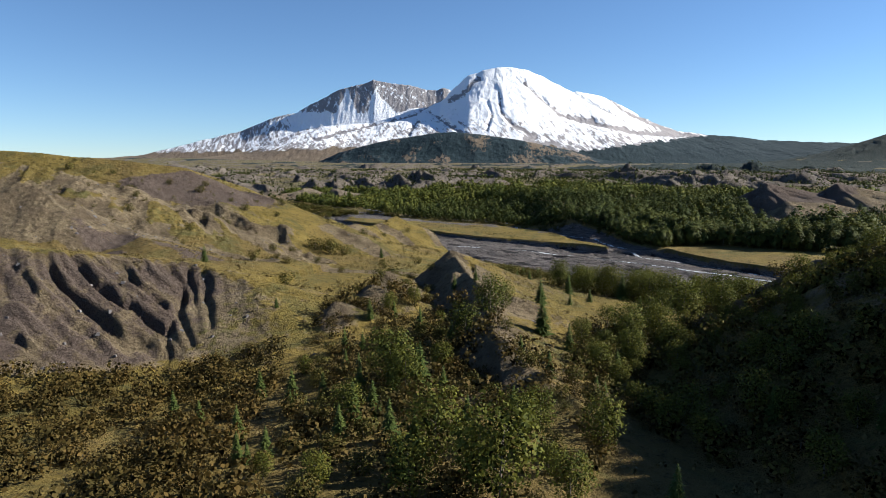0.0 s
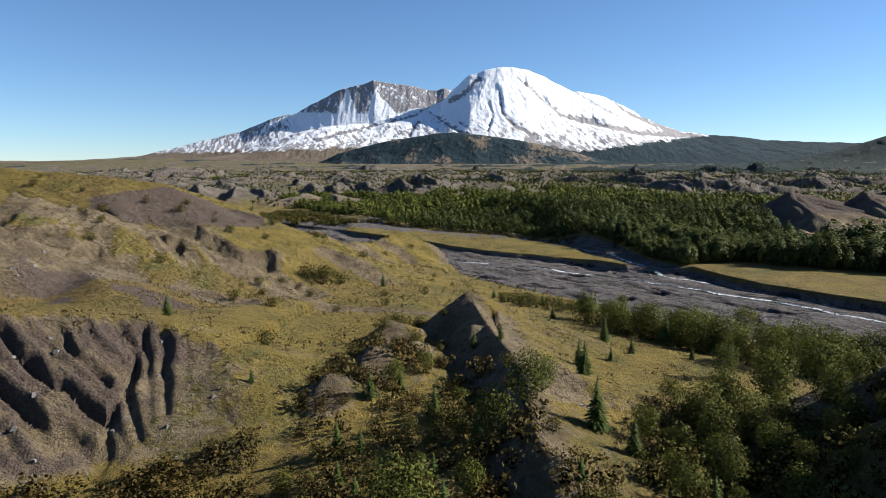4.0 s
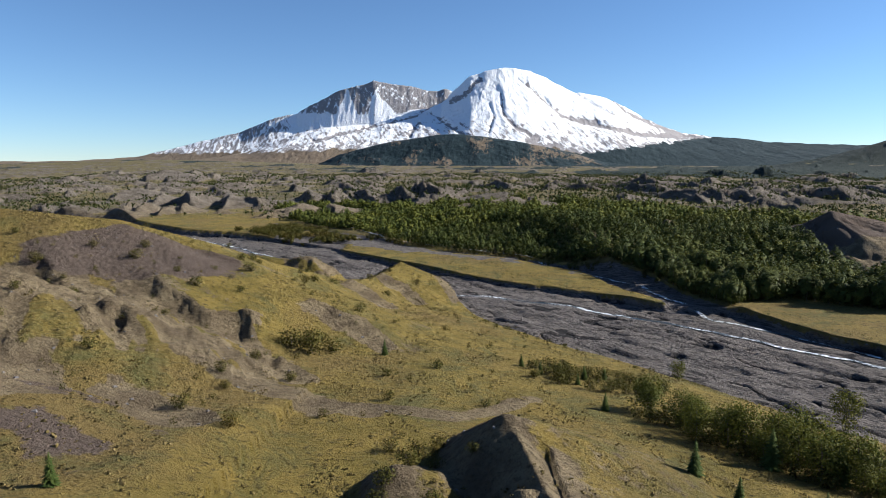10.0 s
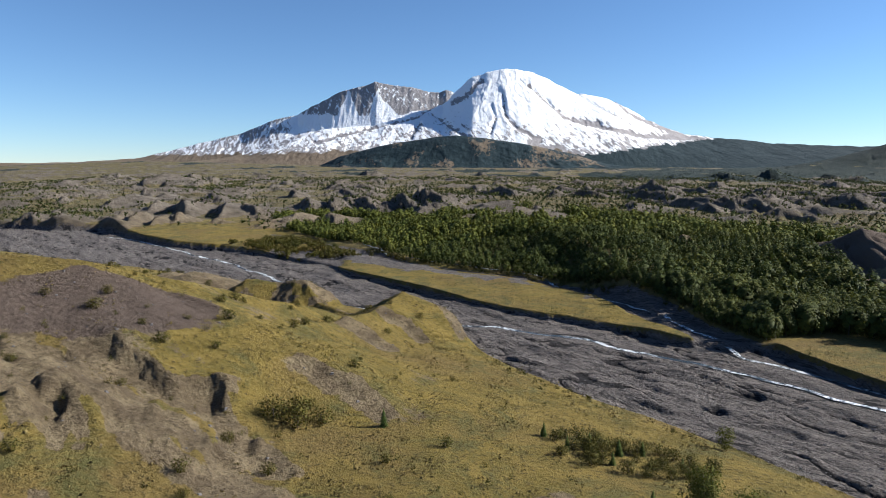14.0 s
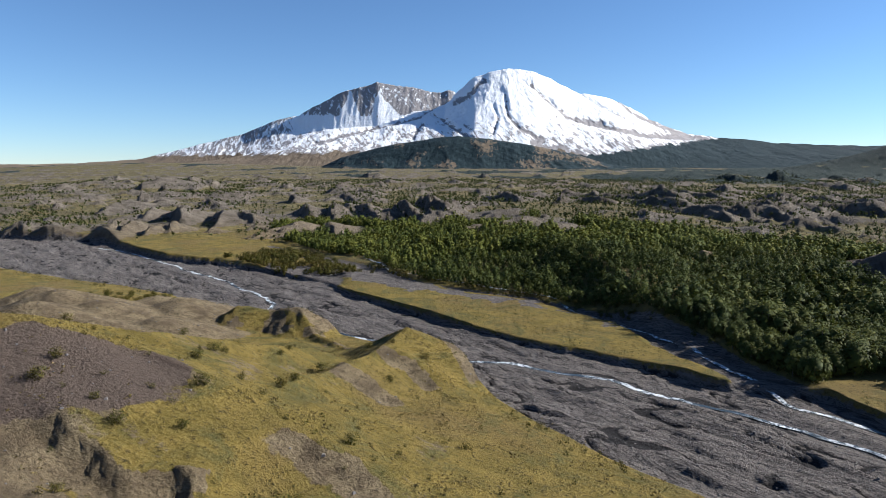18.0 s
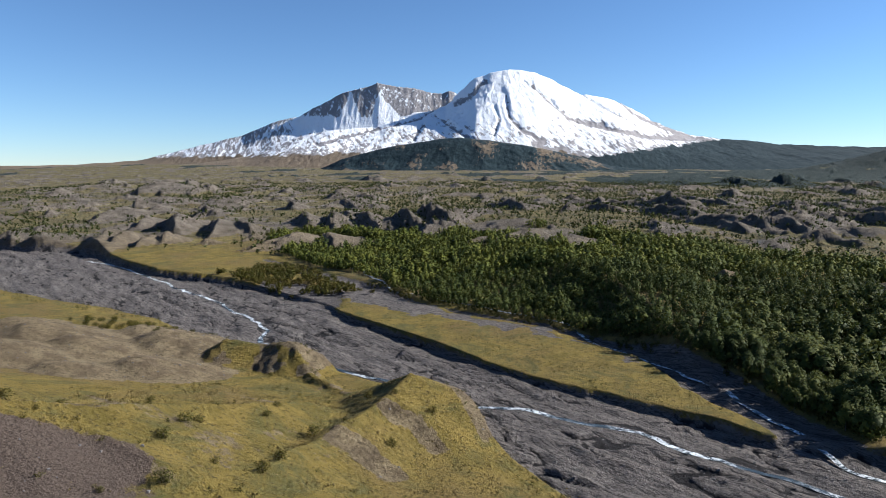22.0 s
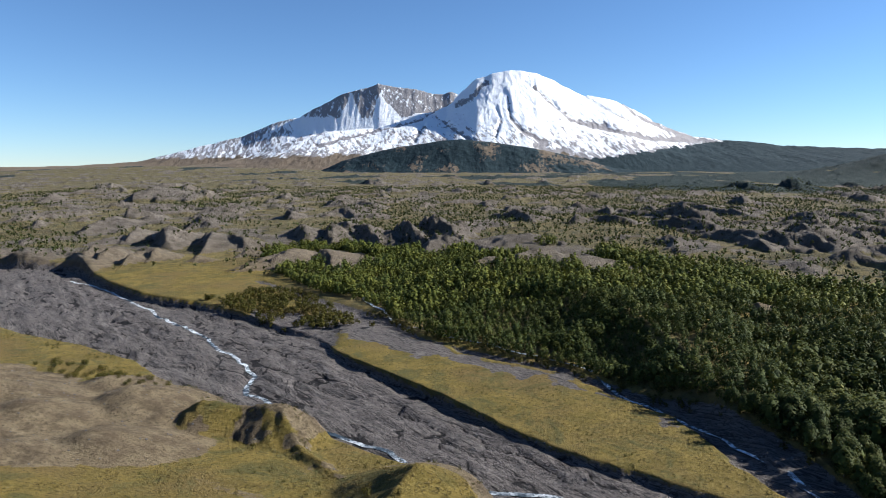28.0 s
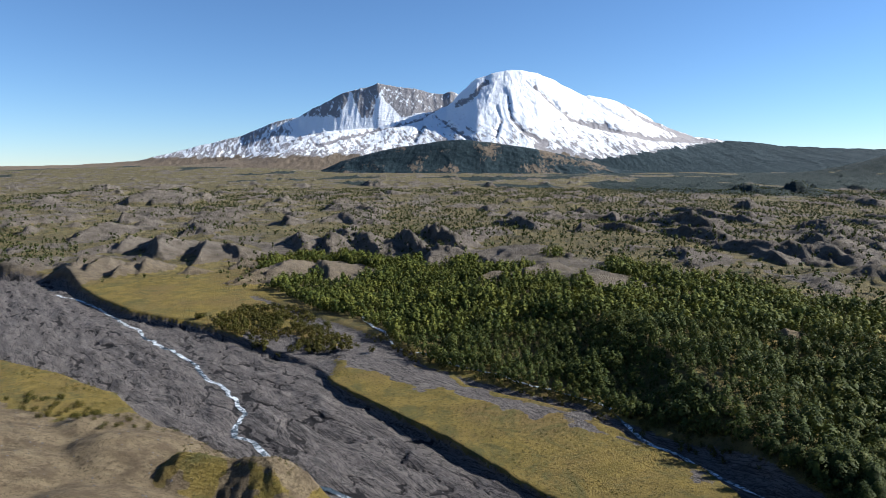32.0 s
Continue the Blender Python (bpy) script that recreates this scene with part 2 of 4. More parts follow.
    bare = np.maximum(bare, step(6.5, 2.0, dw + fbm(x, y, 8, 3, 48) * 4.5) * step(-90, -80, x) * back_of)
    z = smax(z, z_mound, 0.8)
    bare = np.maximum(bare, step(15, 8, d) * step(2.0, 4.0, z))
    for kx, ky, kz in BADLANDS:
        i = np.where((np.abs(x - kx) < 40) & (np.abs(y - ky) < 40))[0]
        dk = np.hypot(x[i] - kx, y[i] - ky)
        zk = kz - np.sqrt(dk * dk + 6) * 0.36 - np.abs(fbm(x[i], y[i], 9, 3, 70)) * 1.2
        bare[i] = np.maximum(bare[i], step(-1.2, 0.6, zk - z[i]) * 0.95)
        z[i] = smax(z[i], zk, 1.2)
    for kx, ky, kz, slope in KNOLLS:
        i = np.where((np.abs(x - kx) < 24) & (np.abs(y - ky) < 24))[0]
        dx, dy = x[i] - kx, y[i] - ky
        dk = np.hypot(dx * np.where(dx > 0, 0.62, 1.35), dy * np.where(dy > 0, 0.8, 1.0))
        zk = kz - np.sqrt(dk * dk + 0.2) * slope - np.abs(perlin(x[i] * 0.5, y[i] * 0.5, 71)) * np.clip(dk / 3, 0, 1) * 0.45
        bare[i] = np.maximum(bare[i], step(-0.4, 0.7, zk - z[i]) * (0.85 - 0.45 * step(0.5, 4.0, dx)))
        z[i] = smax(z[i], zk, 0.5)
    zk = crest_of(x, y, SPUR, np.where(x < 5.5, 0.78, 0.42)) - (1 - ridged(x, y, 6, 3, 78)) * 0.5
    bare = np.maximum(bare, step(-0.3, 0.5, zk - z) * (0.8 - 0.4 * step(6.0, 10.0, x)))
    z = smax(z, zk, 0.6)
    for h, reach, line in SCARPS:
        xs, ys = [p[0] for p in line], [p[1] for p in line]
        i = np.where((x > min(xs) - reach * 2) & (x < max(xs) + reach * 2) & (y > min(ys) - reach * 2) & (y < max(ys) + reach * 2))[0]
        px, py = x[i], y[i]
        best, side, end = np.full(len(i), 1e9), np.zeros(len(i)), np.zeros(len(i))
        for k, ((ax, ay), (bx, by)) in enumerate(zip(line[:-1], line[1:])):
            ux, uy = bx - ax, by - ay
            q = np.clip(((px - ax) * ux + (py - ay) * uy) / (ux * ux + uy * uy), 0, 1)
            dd = np.hypot(px - ax - q * ux, py - ay - q * uy)
            near_it = dd < best
            best = np.where(near_it, dd, best)
            side = np.where(near_it, np.sign(ux * (py - ay) - uy * (px - ax)), side)
            end = np.where(near_it, (k + q) / (len(line) - 1), end)
        sd = best * side + fbm(px, py, 8, 3, 111) * 2.2 + np.abs(perlin(px / 1.6, py / 1.6, 113)) * 0.8
        ends = step(0, 0.2, end) * step(1, 0.8, end)
        lift = np.where(sd < 0, 0.55 * np.exp(sd / 6.0), np.where(sd > 3.2, -0.45 * np.exp(-(sd - 3.2) / (reach * 0.9)), 0.55 - sd / 3.2))
        z[i] = z[i] + h * 0.85 * lift * ends * step(reach * 2, reach * 1.2, best)
        bare[i] = np.maximum(bare[i], step(-0.5, 0.3, sd) * (1 - step(reach * 0.5, reach * 1.1, sd)) * step(0, 0.15, end) * step(1, 0.85, end) * 0.95)
    rise = np.zeros(x.shape)
    for ox, oy, h, size, turn in OUTCROPS:
        turn = -abs(turn)
        i = np.where((np.abs(x - ox) < size * 1.3) & (np.abs(y - oy) < size * 1.3))[0]
        dx, dy = x[i] - ox, y[i] - oy
        u, v = dx * math.cos(turn) + dy * math.sin(turn), dy * math.cos(turn) - dx * math.sin(turn)
        rib = np.abs(perlin(u / 0.9, v / 4 + ox, 72))
        k = np.clip(1.1 - np.abs(u) / size - np.abs(v) / (size * np.where(v < 0, 0.5, 1.1)) - 0.25 * rib, 0, 1)
        rise[i] = np.maximum(rise[i], 0.75 * h * k)
        bare[i] = np.maximum(bare[i], step(0.02, 0.25, k) * 0.95)
    z = z + rise
    path, _ = along(x, y, [(-43, 155, 0), (-30, 146, 0), (-17, 140, 0), (-4, 138, 0), (8, 150, 0)])
    bare = np.maximum(bare, step(3.2, 0.8, path + fbm(x, y, 6, 2, 76) * 2) * 0.75)
    wash, _ = along(x, y, [(-82, 177, 0), (-70, 169, 0), (-55, 158, 0), (-43, 149, 0), (-31, 143, 0), (-17, 139, 0)])
    bare = np.maximum(bare, step(4.5, 1.5, wash + fbm(x, y, 7, 3, 77) * 3) * 0.9)
    scree = step(17, 11, np.hypot((x + 67) / 1.35, (y - 184 + (x + 67) * -0.35) * 1.25) + fbm(x, y, 14, 3, 73) * 5)
    scree = np.maximum(scree, 0.8 * step(14, 7, np.hypot((x + 50) / 1.5, y - 117)) * step(-0.2, 0.3, fbm(x, y, 9, 3, 74) + 0.1))
    scree = np.maximum(scree, face * (0.56 + 0.45 * fbm(x, y, 7, 3, 79)))
    patch = step(0.12, 0.5, fbm(x, y, 22, 4, 75)) * step(30, 80, d)
    return z, np.maximum(bare, patch * 0.48), scree


def meander(a, b):
    return fbm(a, b, 20, 3, 241) * 4.5


def far_side(x, y, wob):
    bank = y - over(CUT_BANK, x + wob * 0.4) - wob * 0.35 - fbm(x, y, 7, 3, 84) * 1.7
    far = y - over(TERRACE_FAR, x + wob) + wob
    along_flow, across = x * 0.65 - y * 0.76, x * 0.76 + y * 0.65
    flow = ridged(across + wob * 1.5, along_flow * 0.22, 11, 5, 81)
    z_bed = -0.55 + flow * 1.15 + fbm(x, y, 40, 3, 83) * 0.45 + np.abs(perlin(across * 0.5 + wob, along_flow * 0.12, 85)) * 0.5
    level = fbm(across + wob, along_flow * 0.20, 15, 4, 87) + 0.18 * fbm(x, y, 6, 3, 88)
    z_bed = z_bed * 0.16 - 0.1
    for cut in (-0.32, -0.2, -0.08, 0.04, 0.16, 0.28):
        z_bed = z_bed + 0.24 * step(cut, cut + 0.03, level)
    fine = fbm(across + wob * 0.8, along_flow * 0.24, 5.0, 3, 86)
    for cut in (-0.22, -0.05, 0.12, 0.27):
        z_bed = z_bed + 0.15 * step(cut, cut + 0.06, fine)
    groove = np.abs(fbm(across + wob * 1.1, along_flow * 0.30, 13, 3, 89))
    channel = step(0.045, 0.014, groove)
    z_bed = z_bed - 0.5 * channel - 1.0
    for line, width in STREAMS:
        ds, _ = along(x + meander(x, y), y + meander(y, x), [(p[0], p[1], 0) for p in line])
        z_bed = z_bed * (1 - 0.85 * np.exp(-(ds / 5.0) ** 2)) - 0.6 * np.exp(-(ds / 3.0) ** 2)
    back = np.maximum(y - 330 - 0.25 * np.abs(x), 0)
    z = 2.3 + fbm(x, y, 30, 3, 91) * 0.3 + np.clip(back / 420, 0, 1) ** 1.6 * 9 + np.maximum(back - 400, 0) * 0.0217
    z = z + 11.5 * step(22, 150, far) * step(-70, 60, x) * step(1100, 700, y) + fbm(x, y, 26, 3, 92) * 1.6 * step(25, 60, far)
    second = step(0, 7, far) * step(2, -7, y - over(FOREST_FRONT, x + wob * 0.4)) * step(86, 78, x)
    second = np.maximum(second, step(-116, -100, x + wob) * step(-56, -64, x + wob) * step(34, 20, bank))
    z = z - second * 1.9 + second * flow * 0.8
    hum = step(440, 600, y + 0.25 * np.abs(x + 60) - 140 * step(40, -120, x))
    crest = ridged(x + fbm(x, y, 60, 2, 96) * 25, y * 0.75, 120, 4, 97)
    lumps = np.maximum(crest - 0.64, 0) * 30 * step(-0.25, 0.2, fbm(x, y, 210, 2, 95)) + (ridged(x, y, 42, 3, 98) - 0.5) * 1.5 + fbm(x, y, 30, 4, 99) * 1.4
    z = z + lumps * hum * (1 - step(2200, 3400, y) * 0.7)
    bare = np.clip(step(0.64, 0.8, crest) * hum * 0.9 + 0.6 * step(0.05, 0.35, fbm(x, y, 110, 4, 101)) * hum, 0, 1)
    for kx, ky, kz, slope in FAR_HILLS:
        size = 14 / slope + 30
        i = np.where((np.abs(x - kx) < size) & (np.abs(y - ky) < size))[0]
        dx, dy = x[i] - kx, y[i] - ky
        dk = np.hypot(dx * np.where(dx > 0, 0.5, 1.9), dy * np.where(dy < 0, 0.62, 0.8))
        zk = kz - dk * slope - ridged(np.arctan2(dy, dx) * 3, dk * 0.03, 1.0, 2, 103) * np.clip(dk / 8, 0, 1) * 3.0
        bare[i] = np.maximum(bare[i], step(-0.5, 1.5, zk - z[i]))
        z[i] = smax(z[i], zk, 1.0)
    for kx, ky, h, size, turn in BLUFFS:
        i = np.where((np.abs(x - kx) < size * 1.7) & (np.abs(y - ky) < size * 1.7))[0]
        dx, dy = x[i] - kx, y[i] - ky
        u, v = dx * math.cos(turn) + dy * math.sin(turn), dy * math.cos(turn) - dx * math.sin(turn)
        rib = np.abs(perlin(u / (size * 0.16), v / size + kx, 104))
        k = np.clip(1.1 - (np.abs(u) / (size * 1.8)) ** 1.5 - np.abs(v + fbm(x[i], y[i], size * 0.5, 2, 108) * size * 0.25) / (size * np.where(v > 0, 0.24, 1.25)) - 0.16 * rib, 0, 1)
        bare[i] = np.maximum(bare[i], step(0.02, 0.2, k))
        z[i] = z[i] + 0.85 * h * k
    z = z + 175 * np.exp(-((x - 1950) / 420) ** 2 - ((y - 2500) / 380) ** 2) + 30 * np.exp(-((x + 1500) / 700) ** 2 - ((y - 3300) / 500) ** 2)
    up = step(0.0, 1, bank / (2.0 + np.maximum(y - 420, 0) * 0.03))
    washed = step(0.05, 0.3, fbm(x, y, 17, 4, 107) - np.abs(far + 6) / 26 + 0.25 + 0.5 * step(20, -40, x)) * step(60, 40, x) * step(30, 10, far) * step(-80, -60, x)
    gravel = np.maximum(1 - up, np.maximum(second, washed * 0.9))
    bare = np.maximum(bare * up * (1 - second), np.clip(4 * up * (1 - up), 0, 1))
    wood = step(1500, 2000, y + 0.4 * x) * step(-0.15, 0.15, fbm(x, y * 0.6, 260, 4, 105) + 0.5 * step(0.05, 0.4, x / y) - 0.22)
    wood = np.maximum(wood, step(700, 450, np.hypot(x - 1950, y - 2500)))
    # scree colour laid over the two right-hand hills to paint their shaded faces
    shade = step(34, 22, np.hypot((x - 176) / 1.3, y - 345) + fbm(x, y, 18, 3, 106) * 6)
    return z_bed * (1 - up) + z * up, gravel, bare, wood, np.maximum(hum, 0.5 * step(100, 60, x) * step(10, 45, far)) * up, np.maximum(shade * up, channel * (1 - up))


# the two streams: corners and width
STREAMS = [([(-260, 560), (-229, 537), (-170, 475), (-149, 448), (-119, 418), (-96, 383), (-81, 362), (-79, 343), (-65, 330), (-48, 312), (-30, 300), (-11, 281),
             (13, 274), (35, 262), (42, 252), (58, 238), (78, 215), (100, 180), (140, 130)], 2.1),
           ([(-105, 560), (-91, 530), (-58, 482), (-38, 435), (-20, 412), (10, 386), (37, 360), (41, 338), (50, 320), (59, 306), (66, 280), (69, 264), (73, 250), (78, 236), (86, 218), (104, 190)], 2.0)]


def ground_z(x, y):
    return ground(np.array([float(x)]), np.array([float(y)]))[0][0]


# ---------------------------------------------------------------- materials
def material(name):
    m = bpy.data.materials.new(name)
    m.use_nodes = True
    return m, m.node_tree, m.node_tree.nodes["Principled BSDF"]


def noise_node(nt, scale, detail=4.0, rough=0.55, vector=None, distort=0.0):
    n = nt.nodes.new("ShaderNodeTexNoise")
    n.inputs["Scale"].default_value, n.inputs["Detail"].default_value = scale, detail
    n.inputs["Roughness"].default_value, n.inputs["Distortion"].default_value = rough, distort
    if vector is not None:
        nt.links.new(vector, n.inputs["Vector"])
    return n.outputs["Fac"]


def ramp(nt, value, stops):
    r = nt.nodes.new("ShaderNodeValToRGB")
    while len(r.color_ramp.elements) < len(stops):
        r.color_ramp.elements.new(0.5)
    for e, (at, c) in zip(r.color_ramp.elements, stops):
        e.position, e.color = at, (*c, 1) if len(c) == 3 else c
    nt.links.new(value, r.inputs[0])
    return r.outputs[0]


def grey(a, b):
    return [(a, (0, 0, 0)), (b, (1, 1, 1))]


def mix(nt, fac, a, b):
    m = nt.nodes.new("ShaderNodeMix")
    m.data_type = "RGBA"
    for socket, v in ((m.inputs[0], fac), (m.inputs[6], a), (m.inputs[7], b)):
        if isinstance(v, (int, float)):
            socket.default_value = v
        elif isinstance(v, tuple):
            socket.default_value = (*v, 1)
        else:
            nt.links.new(v, socket)
    return m.outputs[2]


def maths(nt, op, a, b=0.0):
    m = nt.nodes.new("ShaderNodeMath")
    m.operation = op
    for socket, v in zip(m.inputs, (a, b)):
        if isinstance(v, (int, float)):
            socket.default_value = v
        else:
            nt.links.new(v, socket)
    return m.outputs[0]


def attr(nt, name):
    a = nt.nodes.new("ShaderNodeAttribute")
    a.attribute_name = name
    return a.outputs["Fac"]


def place(nt):
    return nt.nodes.new("ShaderNodeTexCoord").outputs["Object"]


def stretched(nt, vector, sx, sy, sz, rz=0.0):
    turn, m = nt.nodes.new("ShaderNodeMapping"), nt.nodes.new("ShaderNodeMapping")
    turn.inputs["Rotation"].default_value, m.inputs["Scale"].default_value = (0, 0, rz), (sx, sy, sz)
    nt.links.new(vector, turn.inputs["Vector"])
    nt.links.new(turn.outputs[0], m.inputs["Vector"])
    return m.outputs[0]


def bump(nt, bsdf, height, distance, strength=1.0):
    b = nt.nodes.new("ShaderNodeBump")
    b.inputs["Strength"].default_value, b.inputs["Distance"].default_value = strength, distance
    nt.links.new(height, b.inputs["Height"])
    nt.links.new(b.outputs[0], bsdf.inputs["Normal"])


def make_ground():
    m, nt, bsdf = material("ground")
    p = place(nt)
    big, mid, fine, grit = noise_node(nt, 0.022, 5, 0.6, p), noise_node(nt, 0.16, 5, 0.65, p), noise_node(nt, 1.1, 5, 0.7, p), noise_node(nt, 4.5, 4, 0.75, p)
    grass = mix(nt, ramp(nt, mid, grey(0.40, 0.60)), (0.212, 0.156, 0.043), (0.143, 0.112, 0.029))
    grass = mix(nt, ramp(nt, big, grey(0.48, 0.62)), grass, (0.162, 0.117, 0.043))
    grass = mix(nt, ramp(nt, noise_node(nt, 0.07, 6, 0.75, p, 0.8), grey(0.50, 0.64)), grass, (0.098, 0.094, 0.034))
    grass = mix(nt, ramp(nt, fine, grey(0.53, 0.68)), grass, (0.055, 0.045, 0.018))
    grass = mix(nt, ramp(nt, grit, grey(0.56, 0.70)), grass, (0.19, 0.142, 0.054))
    specks = ramp(nt, noise_node(nt, 0.16, 4, 0.7, p), grey(0.53, 0.60))
    grass = mix(nt, maths(nt, "MULTIPLY", specks, attr(nt, "scrub")), grass, (0.050, 0.050, 0.024))
    # drab and plain: far grass and earth, greyed so their colour carries haze
    drab = mix(nt, ramp(nt, noise_node(nt, 0.035, 5, 0.7, p), grey(0.40, 0.60)), (0.112, 0.101, 0.064), (0.056, 0.053, 0.041))
    grass = mix(nt, maths(nt, "MULTIPLY", attr(nt, "scrub"), 0.6), grass, drab)
    earth = mix(nt, ramp(nt, mid, grey(0.38, 0.62)), (0.225, 0.176, 0.108), (0.122, 0.093, 0.059))
    earth = mix(nt, ramp(nt, fine, grey(0.50, 0.68)), earth, (0.080, 0.062, 0.039))
    earth = mix(nt, ramp(nt, grit, grey(0.54, 0.68)), earth, (0.060, 0.049, 0.037))
    plain = mix(nt, ramp(nt, noise_node(nt, 0.05, 5, 0.7, p), grey(0.42, 0.60)), (0.138, 0.120, 0.105), (0.062, 0.056, 0.050))
    earth = mix(nt, maths(nt, "MULTIPLY", attr(nt, "scrub"), 0.8), earth, plain)
    rows = noise_node(nt, 0.55, 6, 0.7, stretched(nt, p, 1.0, 0.14, 1.0, radians(-40)), 0.5)
    stone = mix(nt, ramp(nt, rows, grey(0.42, 0.62)), (0.172, 0.150, 0.139), (0.105, 0.093, 0.087))
    # two sets of dark lines: channel-edge shadows painted into the gravel
    shade_braid = noise_node(nt, 0.13, 4, 0.6, stretched(nt, p, 1.0, 0.18, 1.0, radians(-40)), 1.5)
    stone = mix(nt, ramp(nt, shade_braid, [(0.36, (0, 0, 0)), (0.405, (1, 1, 1)), (0.42, (0, 0, 0)), (0.49, (0, 0, 0)), (0.51, (1, 1, 1)), (0.53, (0, 0, 0)), (0.60, (0, 0, 0)), (0.62, (1, 1, 1)), (0.64, (0, 0, 0))]), stone, (0.030, 0.028, 0.030))
    shade_thread = noise_node(nt, 0.38, 4, 0.65, stretched(nt, p, 1.0, 0.20, 1.0, radians(-40)), 0.9)
    stone = mix(nt, ramp(nt, shade_thread, [(0.44, (0, 0, 0)), (0.465, (0.9, 0.9, 0.9)), (0.49, (0, 0, 0)), (0.55, (0, 0, 0)), (0.57, (0.8, 0.8, 0.8)), (0.59, (0, 0, 0))]), stone, (0.030, 0.027, 0.027))
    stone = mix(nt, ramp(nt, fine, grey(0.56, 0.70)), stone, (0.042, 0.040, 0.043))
    stone = mix(nt, ramp(nt, grit, grey(0.55, 0.70)), stone, (0.22, 0.21, 0.212))
    # on gravel the scree attribute is the channel mask: darker along carved channels
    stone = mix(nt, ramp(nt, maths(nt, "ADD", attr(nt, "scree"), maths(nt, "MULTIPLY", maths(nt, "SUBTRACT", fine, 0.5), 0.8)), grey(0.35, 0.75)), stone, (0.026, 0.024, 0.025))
    purple = mix(nt, ramp(nt, grit, grey(0.44, 0.62)), (0.128, 0.098, 0.080), (0.062, 0.047, 0.039))
    # far woods: conifer tone pulled blue-dark, haze put into the colour
    hazy_forest = mix(nt, ramp(nt, noise_node(nt, 0.30, 3, 0.7, p), grey(0.40, 0.60)), (0.012, 0.022, 0.021), (0.028, 0.036, 0.032))
    edge = maths(nt, "MULTIPLY", maths(nt, "SUBTRACT", noise_node(nt, 0.5, 5, 0.75, p), 0.5), 1.3)

    def crisp(name):
        return ramp(nt, maths(nt, "ADD", attr(nt, name), edge), grey(0.42, 0.58))
    c = mix(nt, crisp("bare"), grass, earth)
    c = mix(nt, crisp("scree"), c, purple)
    c = mix(nt, ramp(nt, maths(nt, "ADD", attr(nt, "wood"), maths(nt, "MULTIPLY", maths(nt, "SUBTRACT", noise_node(nt, 0.06, 5, 0.75, p), 0.5), 1.4)), grey(0.45, 0.55)), c, hazy_forest)
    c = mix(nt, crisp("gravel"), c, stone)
    nt.links.new(c, bsdf.inputs["Base Color"])
    bsdf.inputs["Roughness"].default_value = 0.95
    bsdf.inputs["Specular IOR Level"].default_value = 0.1
    h = maths(nt, "ADD", maths(nt, "ADD", fine, maths(nt, "MULTIPLY", grit, 0.4)), maths(nt, "MULTIPLY", maths(nt, "MULTIPLY", rows, attr(nt, "gravel")), 0.7))
    bump(nt, bsdf, h, 1.5)
    return m


def make_foliage(name, colours, back=0.25):
    m, nt, bsdf = material(name)
    geo, info = nt.nodes.new("ShaderNodeNewGeometry"), nt.nodes.new("ShaderNodeObjectInfo")
    shade = maths(nt, "FRACT", maths(nt, "ADD", geo.outputs["Random Per Island"], info.outputs["Random"]))
    patch = noise_node(nt, 0.05, 3, 0.5, geo.outputs["Position"])
    tree = noise_node(nt, 0.33, 2, 0.5, geo.outputs["Position"])
    v = maths(nt, "ADD", maths(nt, "MULTIPLY", shade, 0.28), maths(nt, "ADD", maths(nt, "MULTIPLY", patch, 0.55), maths(nt, "MULTIPLY", tree, 0.32)))
    n = len(colours)
    c = ramp(nt, v, [(0.22 + 0.6 * i / (n - 1), k) for i, k in enumerate(colours)])
    nt.links.new(c, bsdf.inputs["Base Color"])
    bsdf.inputs["Roughness"].default_value = 0.7
    bsdf.inputs["Specular IOR Level"].default_value = 0.08
    bsdf.inputs["Transmission Weight"].default_value = 0.0
    trans = nt.nodes.new("ShaderNodeBsdfTranslucent")
    nt.links.new(c, trans.inputs["Color"])
    both = nt.nodes.new("ShaderNodeMixShader")
    both.inputs[0].default_value = back
    nt.links.new(bsdf.outputs[0], both.inputs[1])
    nt.links.new(trans.outputs[0], both.inputs[2])
    nt.links.new(both.outputs[0], nt.nodes["Material Output"].inputs["Surface"])
    return m


def make_bark():
    m, nt, bsdf = material("bark")
    c = mix(nt, noise_node(nt, 6.0, 4, 0.6, place(nt)), (0.16, 0.13, 0.10), (0.07, 0.055, 0.045))
    nt.links.new(c, bsdf.inputs["Base Color"])
    bsdf.inputs["Roughness"].default_value = 0.9
    return m


def make_stone():
    m, nt, bsdf = material("stone")
    info = nt.nodes.new("ShaderNodeNewGeometry")
    c = ramp(nt, info.outputs["Random Per Island"], [(0.0, (0.07, 0.065, 0.068)), (0.6, (0.12, 0.11, 0.105)), (1.0, (0.19, 0.175, 0.165))])
    nt.links.new(mix(nt, noise_node(nt, 9.0, 3, 0.6, place(nt)), c, (0.11, 0.10, 0.10)), bsdf.inputs["Base Color"])
    bsdf.inputs["Roughness"].default_value = 0.9
    return m


def make_water():
    m, nt, bsdf = material("river_water")
    p = place(nt)
    foam = maths(nt, "MULTIPLY", ramp(nt, noise_node(nt, 0.9, 6, 0.75, p), grey(0.42, 0.58)), ramp(nt, noise_node(nt, 0.06, 3, 0.6, p), grey(0.38, 0.56)))
    c = mix(nt, foam, (0.045, 0.058, 0.066), (0.70, 0.73, 0.75))
    nt.links.new(c, bsdf.inputs["Base Color"])
    nt.links.new(maths(nt, "ADD", maths(nt, "MULTIPLY", foam, 0.6), 0.08), bsdf.inputs["Roughness"])
    bump(nt, bsdf, noise_node(nt, 2.5, 4, 0.6, p), 0.15)
    return m


